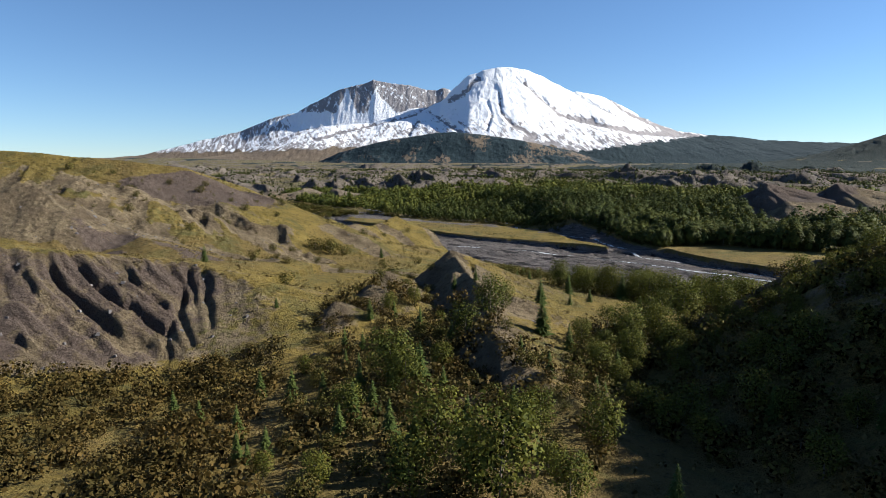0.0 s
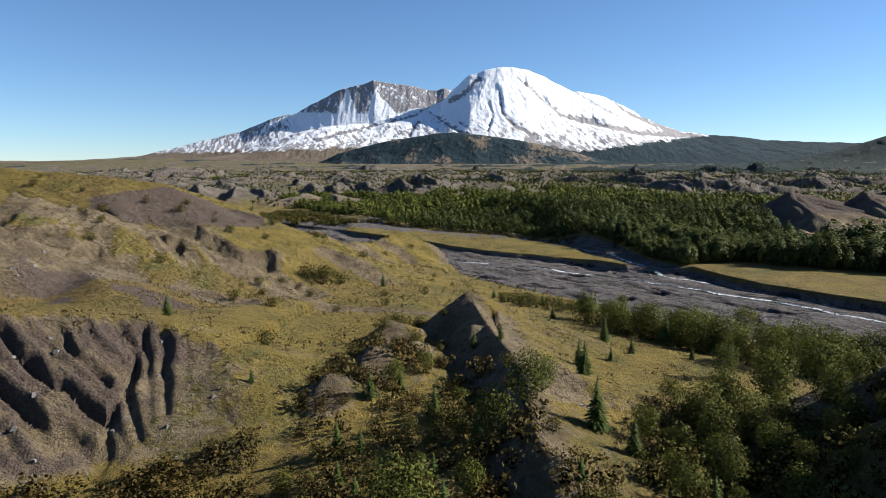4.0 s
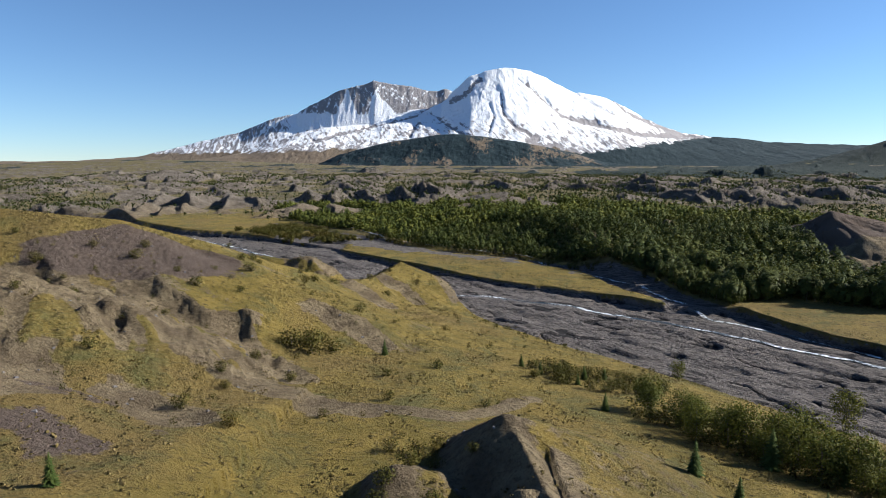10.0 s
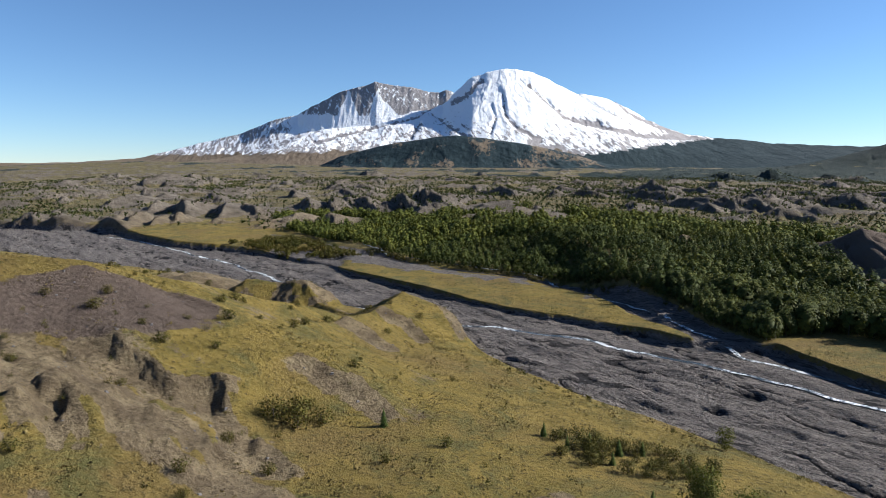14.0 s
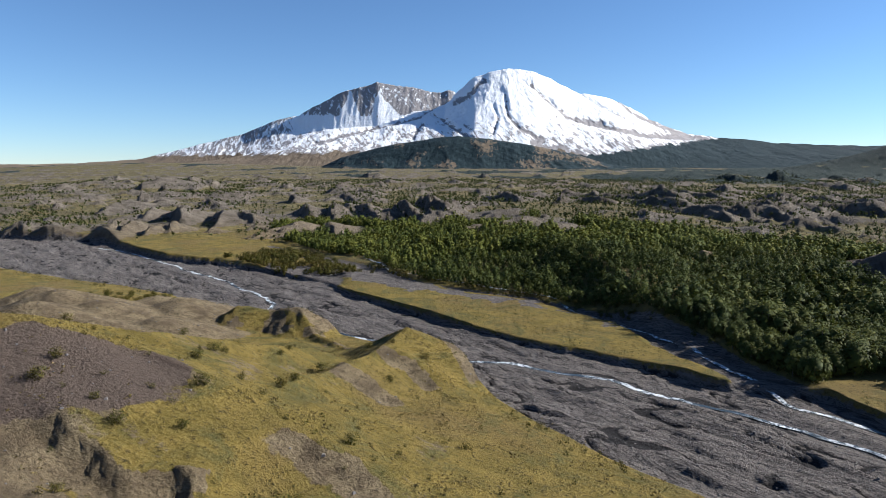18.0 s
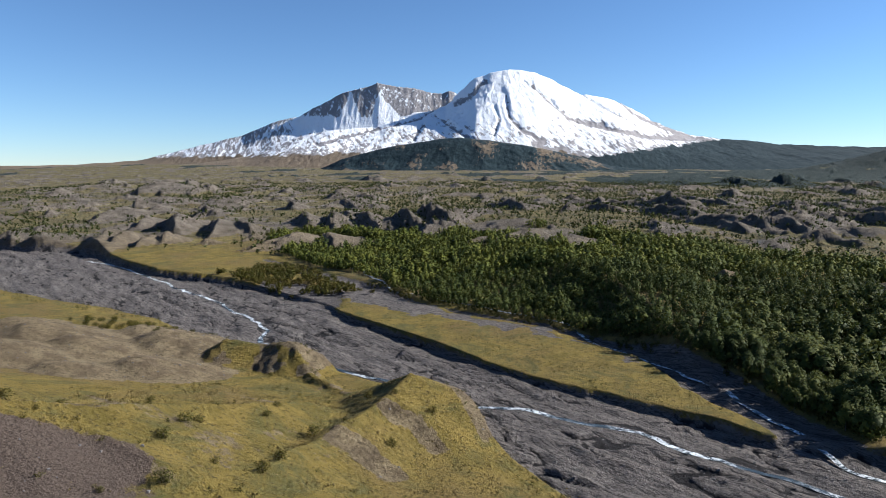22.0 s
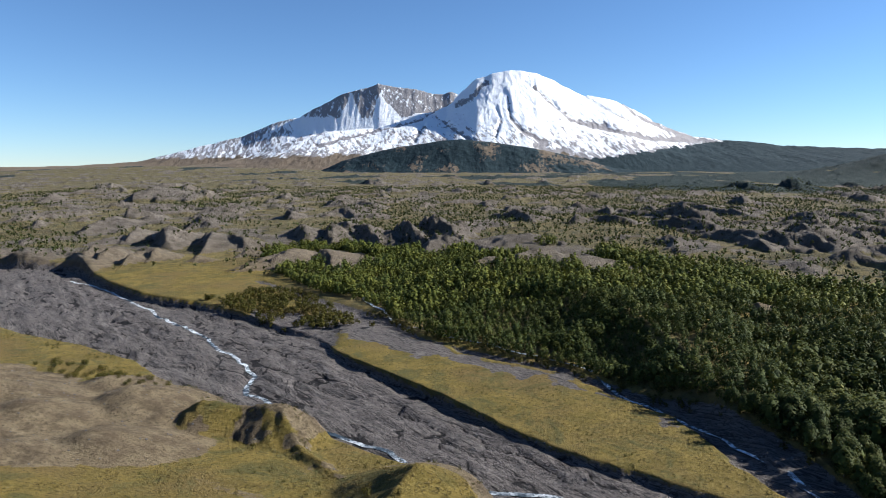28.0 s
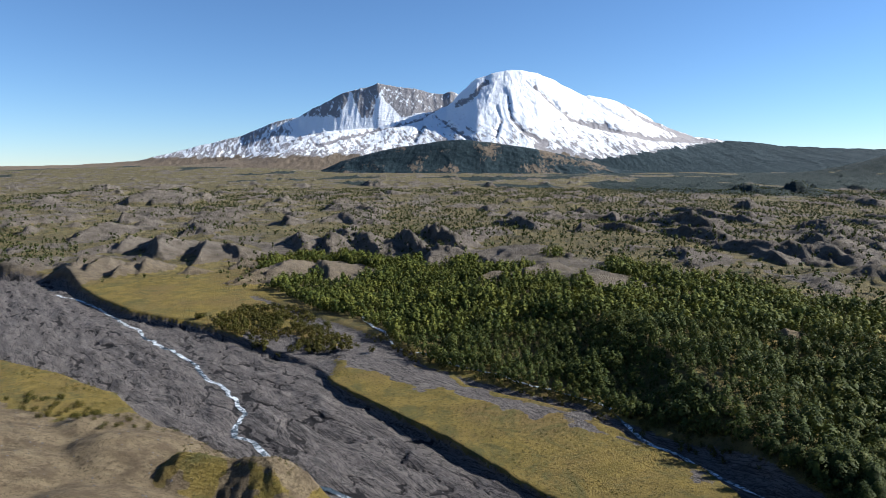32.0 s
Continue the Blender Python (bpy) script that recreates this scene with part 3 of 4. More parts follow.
def make_mountain():
    m, nt, bsdf = material("mountain")
    p = stretched(nt, place(nt), 1.0, 0.22, 1.0)
    rock = mix(nt, noise_node(nt, 0.02, 6, 0.7, p), (0.175, 0.165, 0.175), (0.30, 0.285, 0.29))
    snow = maths(nt, "ADD", attr(nt, "snow"), maths(nt, "MULTIPLY", maths(nt, "SUBTRACT", noise_node(nt, 0.045, 8, 0.78, p), 0.5), 1.1))
    lean = nt.nodes.new("ShaderNodeMapping")
    lean.inputs["Rotation"].default_value = (0, radians(38), 0)
    nt.links.new(place(nt), lean.inputs["Vector"])
    strokes = noise_node(nt, 0.055, 5, 0.65, stretched(nt, lean.outputs[0], 1.0, 0.08, 0.3), 0.6)
    snow = maths(nt, "ADD", snow, maths(nt, "MULTIPLY", maths(nt, "SUBTRACT", strokes, 0.5), 1.2))
    c = mix(nt, ramp(nt, snow, grey(0.40, 0.56)), rock, (0.74, 0.76, 0.80))
    heath = mix(nt, noise_node(nt, 0.03, 5, 0.7, p), (0.165, 0.125, 0.085), (0.095, 0.078, 0.062))
    low = maths(nt, "ADD", attr(nt, "low"), maths(nt, "MULTIPLY", maths(nt, "SUBTRACT", noise_node(nt, 0.02, 5, 0.6, p), 0.5), 0.8))
    c = mix(nt, ramp(nt, low, grey(0.42, 0.58)), c, heath)
    # tree slopes of mountain and foothill, blued to stand in for distance haze
    hazy_trees = mix(nt, ramp(nt, noise_node(nt, 0.11, 4, 0.75, p), grey(0.42, 0.62)), (0.010, 0.021, 0.028), (0.020, 0.033, 0.038))
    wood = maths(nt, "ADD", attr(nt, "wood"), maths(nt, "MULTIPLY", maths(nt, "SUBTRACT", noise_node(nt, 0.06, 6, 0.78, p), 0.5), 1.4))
    c = mix(nt, ramp(nt, wood, grey(0.45, 0.55)), c, hazy_trees)
    nt.links.new(c, bsdf.inputs["Base Color"])
    bsdf.inputs["Roughness"].default_value = 0.9
    bsdf.inputs["Specular IOR Level"].default_value = 0.1
    bump(nt, bsdf, noise_node(nt, 0.03, 8, 0.7, p), 9.0)
    return m


GROUND, BARK, STONE, WATER, MOUNTAIN = make_ground(), make_bark(), make_stone(), make_water(), make_mountain()
ALDER = make_foliage("alder_leaves", [(0.012, 0.021, 0.009), (0.028, 0.042, 0.012), (0.058, 0.070, 0.016), (0.105, 0.103, 0.021)], 0.2)
LIGHT = make_foliage("light_alder_leaves", [(0.020, 0.034, 0.011), (0.046, 0.062, 0.014), (0.090, 0.100, 0.019), (0.140, 0.134, 0.025)], 0.15)
YOUNG = make_foliage("young_alder_leaves", [(0.020, 0.031, 0.009), (0.048, 0.060, 0.012), (0.092, 0.098, 0.016), (0.135, 0.122, 0.020)])
SCRUB = make_foliage("scrub_leaves", [(0.014, 0.022, 0.009), (0.028, 0.040, 0.012), (0.054, 0.064, 0.017), (0.086, 0.080, 0.026)], 0.15)
WILLOW = make_foliage("willow_leaves", [(0.029, 0.032, 0.010), (0.053, 0.055, 0.013), (0.082, 0.074, 0.017), (0.104, 0.072, 0.019)])
NEEDLES = make_foliage("conifer_needles", [(0.030, 0.050, 0.014), (0.056, 0.080, 0.020), (0.090, 0.110, 0.028)], 0.25)
RUST = make_foliage("autumn_leaves", [(0.034, 0.031, 0.010), (0.062, 0.048, 0.014), (0.100, 0.064, 0.018)])
TUFT = make_foliage("dry_grass", [(0.085, 0.070, 0.026), (0.120, 0.094, 0.034), (0.165, 0.125, 0.050), (0.210, 0.160, 0.072)], 0.2)


# ---------------------------------------------------------------- meshes
def mesh_of(name, verts, faces, mat, smooth=False, normals=None):
    """A mesh from arrays: faces all of one size; normals, where given, one for each vertex."""
    verts, faces = np.asarray(verts, np.float32), np.asarray(faces, np.int32)
    me = bpy.data.meshes.new(name)
    n = faces.shape[1]
    me.vertices.add(len(verts))
    me.vertices.foreach_set("co", verts.ravel())
    me.loops.add(faces.size)
    me.loops.foreach_set("vertex_index", faces.ravel())
    me.polygons.add(len(faces))
    me.polygons.foreach_set("loop_start", np.arange(0, faces.size, n, dtype=np.int32))
    me.polygons.foreach_set("use_smooth", np.full(len(faces), smooth))
    me.update(calc_edges=True)
    me.validate()
    if normals is not None:
        me.polygons.foreach_set("use_smooth", np.full(len(faces), True))
        me.normals_split_custom_set_from_vertices(np.asarray(normals, np.float32))
    me.materials.append(mat)
    return me


def put_float(me, name, values):
    a = me.attributes.new(name, "FLOAT", "POINT")
    a.data.foreach_set("value", np.asarray(values, np.float32))


def part(name, me, parent, label=""):
    ob = new(name, me)
    ob.parent = parent
    return tagged(ob, label)


def sheet_faces(rows, cols, closed=False):
    i = np.arange(rows - 1)[:, None] * cols
    j = np.arange(cols if closed else cols - 1)[None, :]
    k = (j + 1) % cols
    return np.stack([i + j, i + k, i + cols + k, i + cols + j], -1).reshape(-1, 4)


# ---------------------------------------------------------------- the ground, one sheet to the horizon
def build_ground():
    ax, ay = -2.0, -48.0
    r = np.concatenate([[0.5, 5, 12, 20, 28], np.exp(np.arange(math.log(34), math.log(90), 0.008)), np.exp(np.arange(math.log(90), math.log(520), 0.0030)),
                        np.exp(np.arange(math.log(520), math.log(1200), 0.006)), np.exp(np.arange(math.log(1200), math.log(4930), 0.012))])
    fine = np.radians(np.arange(-42, 42.01, 0.125))
    rest = np.radians(np.arange(46, 315, 4.0))
    a = np.concatenate([fine, rest])
    R, A = np.meshgrid(r, a, indexing="ij")
    x, y = (ax + R * np.sin(A)).ravel(), (ay + R * np.cos(A)).ravel()
    z, gravel, bare, scree, wood, scrub = ground(x, y)
    me = mesh_of("ground", np.stack([x, y, z], -1), sheet_faces(len(r), len(a), True)[:, ::-1], GROUND, True)
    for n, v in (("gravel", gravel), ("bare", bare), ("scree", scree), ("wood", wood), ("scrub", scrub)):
        put_float(me, n, v)
    return tagged(new("ground", me), "dry grassy hills, grey river gravel and hummocky volcanic plain", "ground", kind="structure")


build_ground()


# ---------------------------------------------------------------- the volcano and its foothills
RIM = [(-3300, 92), (-2600, 98), (-2110, 130), (-1711, 225), (-1388, 303), (-1201, 384), (-1015, 426), (-856, 511), (-726, 580), (-541, 621), (-475, 646), (-385, 625), (-253, 614), (-148, 587), (-58, 575), (9, 590), (48, 575), (400, 560), (900, 300), (2000, 120)]
DOME = [(-3300, 60), (-1900, 80), (-1352, 159), (-1196, 219), (-1015, 283), (-785, 336), (-605, 354), (-452, 373), (-300, 410), (-144, 447), (-18, 484), (84, 581), (171, 657), (261, 688), (401, 714), (563, 695), (716, 621), (846, 562), (971, 536),
        (1124, 506), (1255, 431), (1410, 353), (1592, 292), (1800, 262), (1972, 251), (2164, 228), (2433, 216), (2739, 209), (3300, 205)]


# rock ribs and bands that break through the snow, and two shadow strips painted as rock: corners as (x, height) at one
# distance, width, strength
CRAGS_AND_SHADE = [([(236, 640), (209, 613), (120, 528), (43, 497)], 22, 1.0), ([(372, 555), (399, 419), (469, 334), (624, 253)], 11, 0.9), ([(546, 613), (643, 516), (798, 400), (1011, 361)], 14, 1.0),
         ([(837, 388), (1069, 334), (1301, 284), (1611, 264)], 13, 1.0), ([(1108, 504), (1263, 400), (1534, 295), (1766, 245)], 15, 0.9), ([(566, 245), (837, 148)], 20, 0.7),
         # the lines from (23, 528) and (-1487, 195) are painted shadow
         ([(23, 528), (-190, 400), (-519, 323), (-868, 237)], 9, 0.7), ([(-93, 419), (62, 323), (178, 245)], 10, 0.7), ([(-170, 361), (-228, 264)], 9, 0.6), ([(-1487, 195), (-1255, 253), (-984, 361)], 20, 0.9),
         ([(480, 640), (600, 560), (700, 480)], 6, 0.6), ([(300, 480), (330, 400), (300, 300)], 8, 0.6), ([(860, 560), (1000, 470), (1160, 400)], 7, 0.6)]


def build_mountain():
    xs, ys = np.linspace(-3250, 3250, 1200), np.concatenate([np.linspace(3000, 3400, 30)[:-1], np.linspace(3400, 4660, 225), np.linspace(4670, 4900, 8)])
    Y, X = np.meshgrid(ys, xs, indexing="ij")
    x, y = X.ravel(), Y.ravel()
    wave = fbm(x, y, 90, 3, 3) * 14
    back, front = np.interp(x * 4640 / y + wave, *zip(*RIM)) + (ridged(x, y * 0.1, 75, 3, 5) - 0.55) * 10 * step(-1300, -700, x), np.interp(x * 4500 / y + wave, *zip(*DOME))
    floor = np.minimum(30 + (y - 3000) * 0.075, 84)
    theta, reach = np.arctan2(x - 380, 4620 - y), np.hypot(x - 380, 4620 - y)
    warp = fbm(x, y * 0.5, 300, 4, 7)
    ribs = 0.6 * ridged(theta * 4.0 + warp * 1.6, reach / 700 + warp * 0.8, 1.0, 5, 9) + 0.4 * ridged(x + (x - 380) * (4600 - y) / 4000, y * 0.2, 130, 5, 10)
    ribs2 = ridged((x + 470) / 95 + warp * 1.6 + (4640 - y) / 260 * np.where(x < -700, -1, 0.4), y / 420, 1.0, 5, 13)
    t = np.clip((4500 - y) / 1200, 0, 1)
    bulge = np.clip((front - 150) / 300, 0, 1)
    z_dome = floor + (front - floor) * (1 - t) ** 1.2 - (1 - ribs) * 15 * np.sin(np.pi * t ** 0.7) * bulge
    z_dome = np.where(y > 4500, front - (y - 4500) * 0.9, z_dome)
    t2 = np.clip((4640 - y) / 460, 0, 1)
    z_rim = floor + (back - floor) * (1 - t2) ** 1.1 - (1 - ribs2) * 5 * np.sin(np.pi * t2 ** 0.6) * np.clip((back - 150) / 300, 0, 1)
    z_rim = np.where(y > 4640, back - (y - 4640) * 0.8, z_rim)
    z = np.maximum(z_dome, z_rim) + (fbm(x, y * 0.3, 150, 5, 19, 0.5) * 9 + (ridged(x + y * 0.4, y * 0.3, 45, 3, 20) - 0.5) * 2.5) * step(3300, 3700, y)
    u, v = x * 4500 / y, (z - 32) * 4500 / y + 32          # as seen from the valley, all brought to one distance
    grain = fbm(x, y * 0.3, 55, 4, 25)
    speck = fbm(x * 1.0 + y * 0.3, y * 0.35, 22, 4, 39, 0.6)
    blotch = fbm(u - v * 0.5, v * 1.6, 80, 4, 40)
    slant = fbm((u + v * 1.1) / 1.5, (v - u * 1.1) / 5.0, 17, 3, 38)          # short strokes down the fall of the slope
    crag_shade, groove = np.zeros(x.shape), np.zeros(x.shape)
    for line, wide, strength in CRAGS_AND_SHADE:
        far, _ = along(u + grain * 16, v + blotch * 14, [(a, b, 0) for a, b in line])
        crag_shade = np.maximum(crag_shade, strength * np.exp(-(far / wide) ** 2))
        groove = groove + np.exp(-(far / (wide * 1.4)) ** 2)
    z = z - 8 * np.clip(groove, 0, 1.3) * step(20, 120, z - 90)
    h = z - 90
    snow = 0.545 + 0.34 * step(230, 520, v) - 0.10 * step(300, 130, v) + speck * 0.22 + slant * (0.10 + 0.20 * step(500, 300, v)) + blotch * 0.22 * step(560, 420, v) + (0.5 - ribs) * 0.10
    snow = snow - 0.55 * crag_shade
    is_rim = step(0, 10, z_rim - z_dome)
    drop = np.maximum(560 - z, 0)
    tongues = np.maximum(step(1.15, 0.75, np.abs(x + 655 - drop * 0.06 + grain * 25) / (10 + drop * 0.42)), step(1.15, 0.75, np.abs(x + 458 - drop * 0.27 + grain * 25) / (10 + drop * 0.55)))
    tongues = np.maximum(tongues, step(430, 390, v + grain * 25) * step(-1080, -960, u) * step(-120, -260, u))
    rim_snow = 0.30 + 0.55 * tongues * step(600, 560, z) + 0.16 * step(-860, -1060, x) + (ribs2 - 0.6) * 0.16 + speck * 0.14 + fbm((u - v * 0.6) / 1.2, (v + u * 0.6) / 5.0, 15, 3, 36) * 0.38
    snow = snow * (1 - is_rim) + rim_snow * is_rim
    low = step(95, 25, h + grain * 40) * step(900, 500, x)
    line = 118 + np.maximum(x - 650, 0) * 0.125
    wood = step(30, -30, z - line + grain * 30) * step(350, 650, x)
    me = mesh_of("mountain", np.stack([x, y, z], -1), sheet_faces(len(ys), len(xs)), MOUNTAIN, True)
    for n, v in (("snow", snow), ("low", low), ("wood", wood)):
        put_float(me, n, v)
    return tagged(new("mountain", me), "snow-covered volcano with a broken grey crater rim", "mountain", kind="structure")


def build_foothill():
    xs, ys = np.linspace(-750, 1100, 300), np.linspace(2750, 3500, 130)
    Y, X = np.meshgrid(ys, xs, indexing="ij")
    x, y = X.ravel(), Y.ravel()
    crest = np.interp(x, [-750, -617, -506, -395, -285, -148, -38, 44, 181, 374, 594, 761, 1100], [40, 62, 112, 142, 169, 190, 206, 212, 200, 173, 127, 78, 40])
    fall = np.exp(-(((y - 3230) / 210) ** 2))
    rib = ridged(x + fbm(x, y, 120, 3, 5) * 40, y * 0.5, 150, 4, 23)
    z = 38 + (crest - 38) * fall - (1 - rib) * 30 * fall * (1 - fall) * 2 + fbm(x, y, 40, 3, 29) * 3
    me = mesh_of("foothill", np.stack([x, y, z], -1), sheet_faces(len(ys), len(xs)), MOUNTAIN, True)
    put_float(me, "snow", np.full(len(x), -1.0))
    put_float(me, "low", np.ones(len(x)))
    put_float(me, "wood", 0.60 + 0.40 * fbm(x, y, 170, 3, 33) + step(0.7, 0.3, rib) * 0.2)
    return tagged(new("foothill", me), "dark wooded foothill below the snow slopes", "hill", kind="structure")


build_mountain()
build_foothill()


# ---------------------------------------------------------------- water
def ribbon(line, width, seed):
    """A strip of water along a line of (x, y) corners, just above the bed."""
    pts, out = [], []
    for (ax, ay), (bx, by) in zip(line[:-1], line[1:]):
        n = max(2, int(math.hypot(bx - ax, by - ay) / 1.6))
        pts += [(ax + (bx - ax) * i / n, ay + (by - ay) * i / n) for i in range(n)]
    p = np.array(pts)
    line0 = p.copy()
    for _ in range(16):
        p = line0 - np.stack([meander(p[:, 0], p[:, 1]), meander(p[:, 1], p[:, 0])], -1)
    d = np.gradient(p, axis=0)
    d /= np.linalg.norm(d, axis=1)[:, None] + 1e-9
    side = np.stack([-d[:, 1], d[:, 0]], -1)
    w = width * (0.65 + 0.6 * np.abs(fbm(p[:, 0], p[:, 1], 9, 2, seed + 3)))[:, None]
    for f in (-1, -0.35, 0.35, 1):
        out.append(p + side * w * 0.5 * f)
    rows = np.stack(out, 1)
    z = ground(rows[..., 0].ravel(), rows[..., 1].ravel())[0].reshape(rows.shape[:2])
    z = z.min(axis=1)
    z = np.convolve(np.pad(z, 4, mode="edge"), np.ones(9) / 9, mode="valid")
    v = np.concatenate([rows, np.repeat((z + 0.22)[:, None], 4, 1)[..., None]], -1).reshape(-1, 3)
    return v, sheet_faces(len(rows), 4)


def build_water():
    for k, (line, width) in enumerate(STREAMS):
        v, f = ribbon(line, width, 200 + 20 * k)
        tagged(new("water", mesh_of("water", v, f, WATER, True)), "narrow braided stream with white rapids over grey gravel", "stream", kind="structure")


build_water()


# ---------------------------------------------------------------- plants


def rounded(v, flat=0.45):
    """Normals that round a crown off: outwards from its axis, mixed with each leaf clump's own way up."""
    mid = np.array([0, 0, v[:, 2].max() * 0.28])
    own = np.cross(v[1::4] - v[0::4], v[3::4] - v[0::4])
    own = np.repeat(unit(own), 4, 0)
    out = unit((v - mid) * np.array([1.0, 1.0, 0.75]))
    own = own * np.sign(np.sum(own * out, 1) + 1e-6)[:, None]
    return unit(out * (1 - flat) + own * flat)


def cards(centres, normals, size, gen, bent=0.25):
    """One small four-cornered leaf clump at each centre."""
    n = len(centres)
    a = np.cross(normals, gen.normal(size=(n, 3)))
    a /= np.linalg.norm(a, axis=1)[:, None] + 1e-9
    b = np.cross(normals, a)
    s = size * gen.uniform(0.6, 1.3, (n, 1))
    lift = normals * s * bent
    v = np.stack([centres - a * s, centres - b * s * 0.7 + lift, centres + a * s, centres + b * s * 0.7 - lift], 1).reshape(-1, 3)
    return v, np.arange(4 * n).reshape(n, 4)


def unit(v):
    return v / (np.linalg.norm(v, axis=1)[:, None] + 1e-9)


def leaf_crown(height, width, foot, lobes, count, size, seed, loose=0.6):
    """An uneven crown of leaf clumps: lobes of foliage round a leader, with gaps between them."""
    g = np.random.default_rng(seed)
    at, rad = [], []
    for i in range(lobes):
        h = foot + (1 - foot) * (i + 0.5) / lobes
        spread = width * 0.5 * math.sin(math.pi * min(1.0, 0.25 + 0.75 * (1 - (h - foot) / (1 - foot)))) ** 0.8
        an = i * 2.4 + g.uniform(-0.5, 0.5)
        at.append((math.cos(an) * spread * 0.6, math.sin(an) * spread * 0.6, h * height * 0.95))
        rad.append(max(0.14 * width, spread * g.uniform(0.5, 0.8)))
    at, rad = np.array(at), np.array(rad)
    pick = g.choice(lobes, count, p=rad ** 2 / np.sum(rad ** 2))
    d = unit(g.normal(size=(count, 3)))
    c = at[pick] + d * rad[pick][:, None] * g.uniform(0.55, 1.08, (count, 1)) * np.array([1, 1, 0.85])
    nrm = unit(d + g.normal(size=(count, 3)) * loose + np.array([0, 0, 0.35]))
    return cards(c, nrm, size, g)


def conifer_crown(height, width, count, seed):
    """Whorls of drooping boughs on a leader, each bough a row of narrowing clumps."""
    g = np.random.default_rng(seed)
    vs, fs, n = [], [], 0
    levels = max(6, int(count / 9))
    for i in range(levels):
        h = 0.06 + 0.94 * (i / levels) ** 0.9
        reach = width * 0.5 * (1 - h) ** 0.85 + 0.03 * width
        for k in range(14 if h < 0.6 else 8):
            an = k * 2 * math.pi / (14 if h < 0.6 else 8) + i * 0.7 + g.uniform(-0.25, 0.25)
            out = np.array([math.cos(an), math.sin(an), 0])
            across = np.array([-out[1], out[0], 0])
            L = reach * g.uniform(0.5, 1.25)
            z0 = h * height
            w = L * 0.13 + 0.03
            tip = out * L + np.array([0, 0, z0 - L * g.uniform(0.05, 0.4)])
            midp = out * L * 0.55 + np.array([0, 0, z0 - L * 0.05])
            root = np.array([0, 0, z0 + 0.02])
            vs += [root, midp - across * w + (0, 0, -w * 0.4), tip, midp + across * w + (0, 0, -w * 0.4)]
            fs.append((n, n + 1, n + 2, n + 3))
            n += 4
    vs += [np.array([0.02 * width, 0, height * 0.93]), np.array([0, 0.02 * width, height * 0.93]), np.array([0, 0, height * 1.04]), np.array([-0.02 * width, -0.02 * width, height * 0.93])]
    fs.append((n, n + 1, n + 2, n + 3))
    return np.array(vs), np.array(fs)


def stem(height, foot, lean, seed, limbs=4, spread=0.3):
    """A tapered trunk with limbs, as five-sided tubes."""
    g = np.random.default_rng(seed)
    runs = [[(0, 0, -0.3, foot), (lean * 0.3, 0, height * 0.35, foot * 0.7), (lean, lean * 0.4, height * 0.9, foot * 0.15)]]
    for i in range(limbs):
        h, an = height * (0.2 + 0.55 * i / max(1, limbs)), i * 2.4 + g.uniform(0, 1)
        L = height * spread * (1 - 0.5 * i / max(1, limbs))
        runs.append([(lean * 0.5 * h / height, 0, h, foot * 0.45), (math.cos(an) * L, math.sin(an) * L, h + L * 0.75, foot * 0.08)])
    vs, fs = [], []
    ring = np.array([(math.cos(k * 1.2566), math.sin(k * 1.2566), 0) for k in range(5)])
    for run in runs:
        base = len(vs) * 5
        for x, y, z, r in run:
            vs.append(np.array([x, y, z]) + ring * r)
        for i in range(len(run) - 1):
            for k in range(5):
                a, b = base + i * 5 + k, base + i * 5 + (k + 1) % 5
                fs.append((a, b, b + 5, a + 5))
        if base:
            fs.append((5, 6, base + 1, base))     # the limb's root in the trunk
    return np.concatenate(vs), np.array(fs)


def plant(name, crown, trunk, mat, label, category, group, flat=0.62):
    """A master tree: an Empty at its foot with trunk and crown under it."""
    root = tagged(new(name), label, category, group)
    part("trunk", mesh_of("trunk", *trunk, BARK, True), root, "thin grey-brown trunk with limbs")
    part("crown", mesh_of("crown", *crown, mat, normals=rounded(crown[0], flat) if flat < 1 else None), root)
    return root


def set_down(masters, spots, first=True):
    """Stands copies of the masters at spots of (x, y, size, master's number)."""
    used = set()
    heights = ground(np.array([q[0] for q in spots]), np.array([q[1] for q in spots]))[0]
    for (x, y, s, k), z in zip(spots, heights):
        m = pose(x, y, z - 0.05, 0, 0, (x * 37 + y * 91) % 360) @ Matrix.Scale(s, 4)
        if k in used:
            ob = copy_thing(masters[k], m)
            ob.scale = (s, s, s)
        else:
            used.add(k)
            masters[k].matrix_basis = m
    return used


def inside(x, y, poly):
    ok = np.zeros(np.shape(x), bool)
    for (ax, ay), (bx, by) in zip(poly, poly[1:] + poly[:1]):
        cross = ((ay > y) != (by > y)) & (x < (bx - ax) * (y - ay) / (by - ay + 1e-9) + ax)
        ok ^= cross
    return ok


def scattered(x0, x1, y0, y1, gap, seed):
    g = np.random.default_rng(seed)
    X, Y = np.meshgrid(np.arange(x0, x1, gap), np.arange(y0, y1, gap))
    return (X + g.uniform(-0.45, 0.45, X.shape) * gap).ravel(), (Y + g.uniform(-0.45, 0.45, X.shape) * gap).ravel()


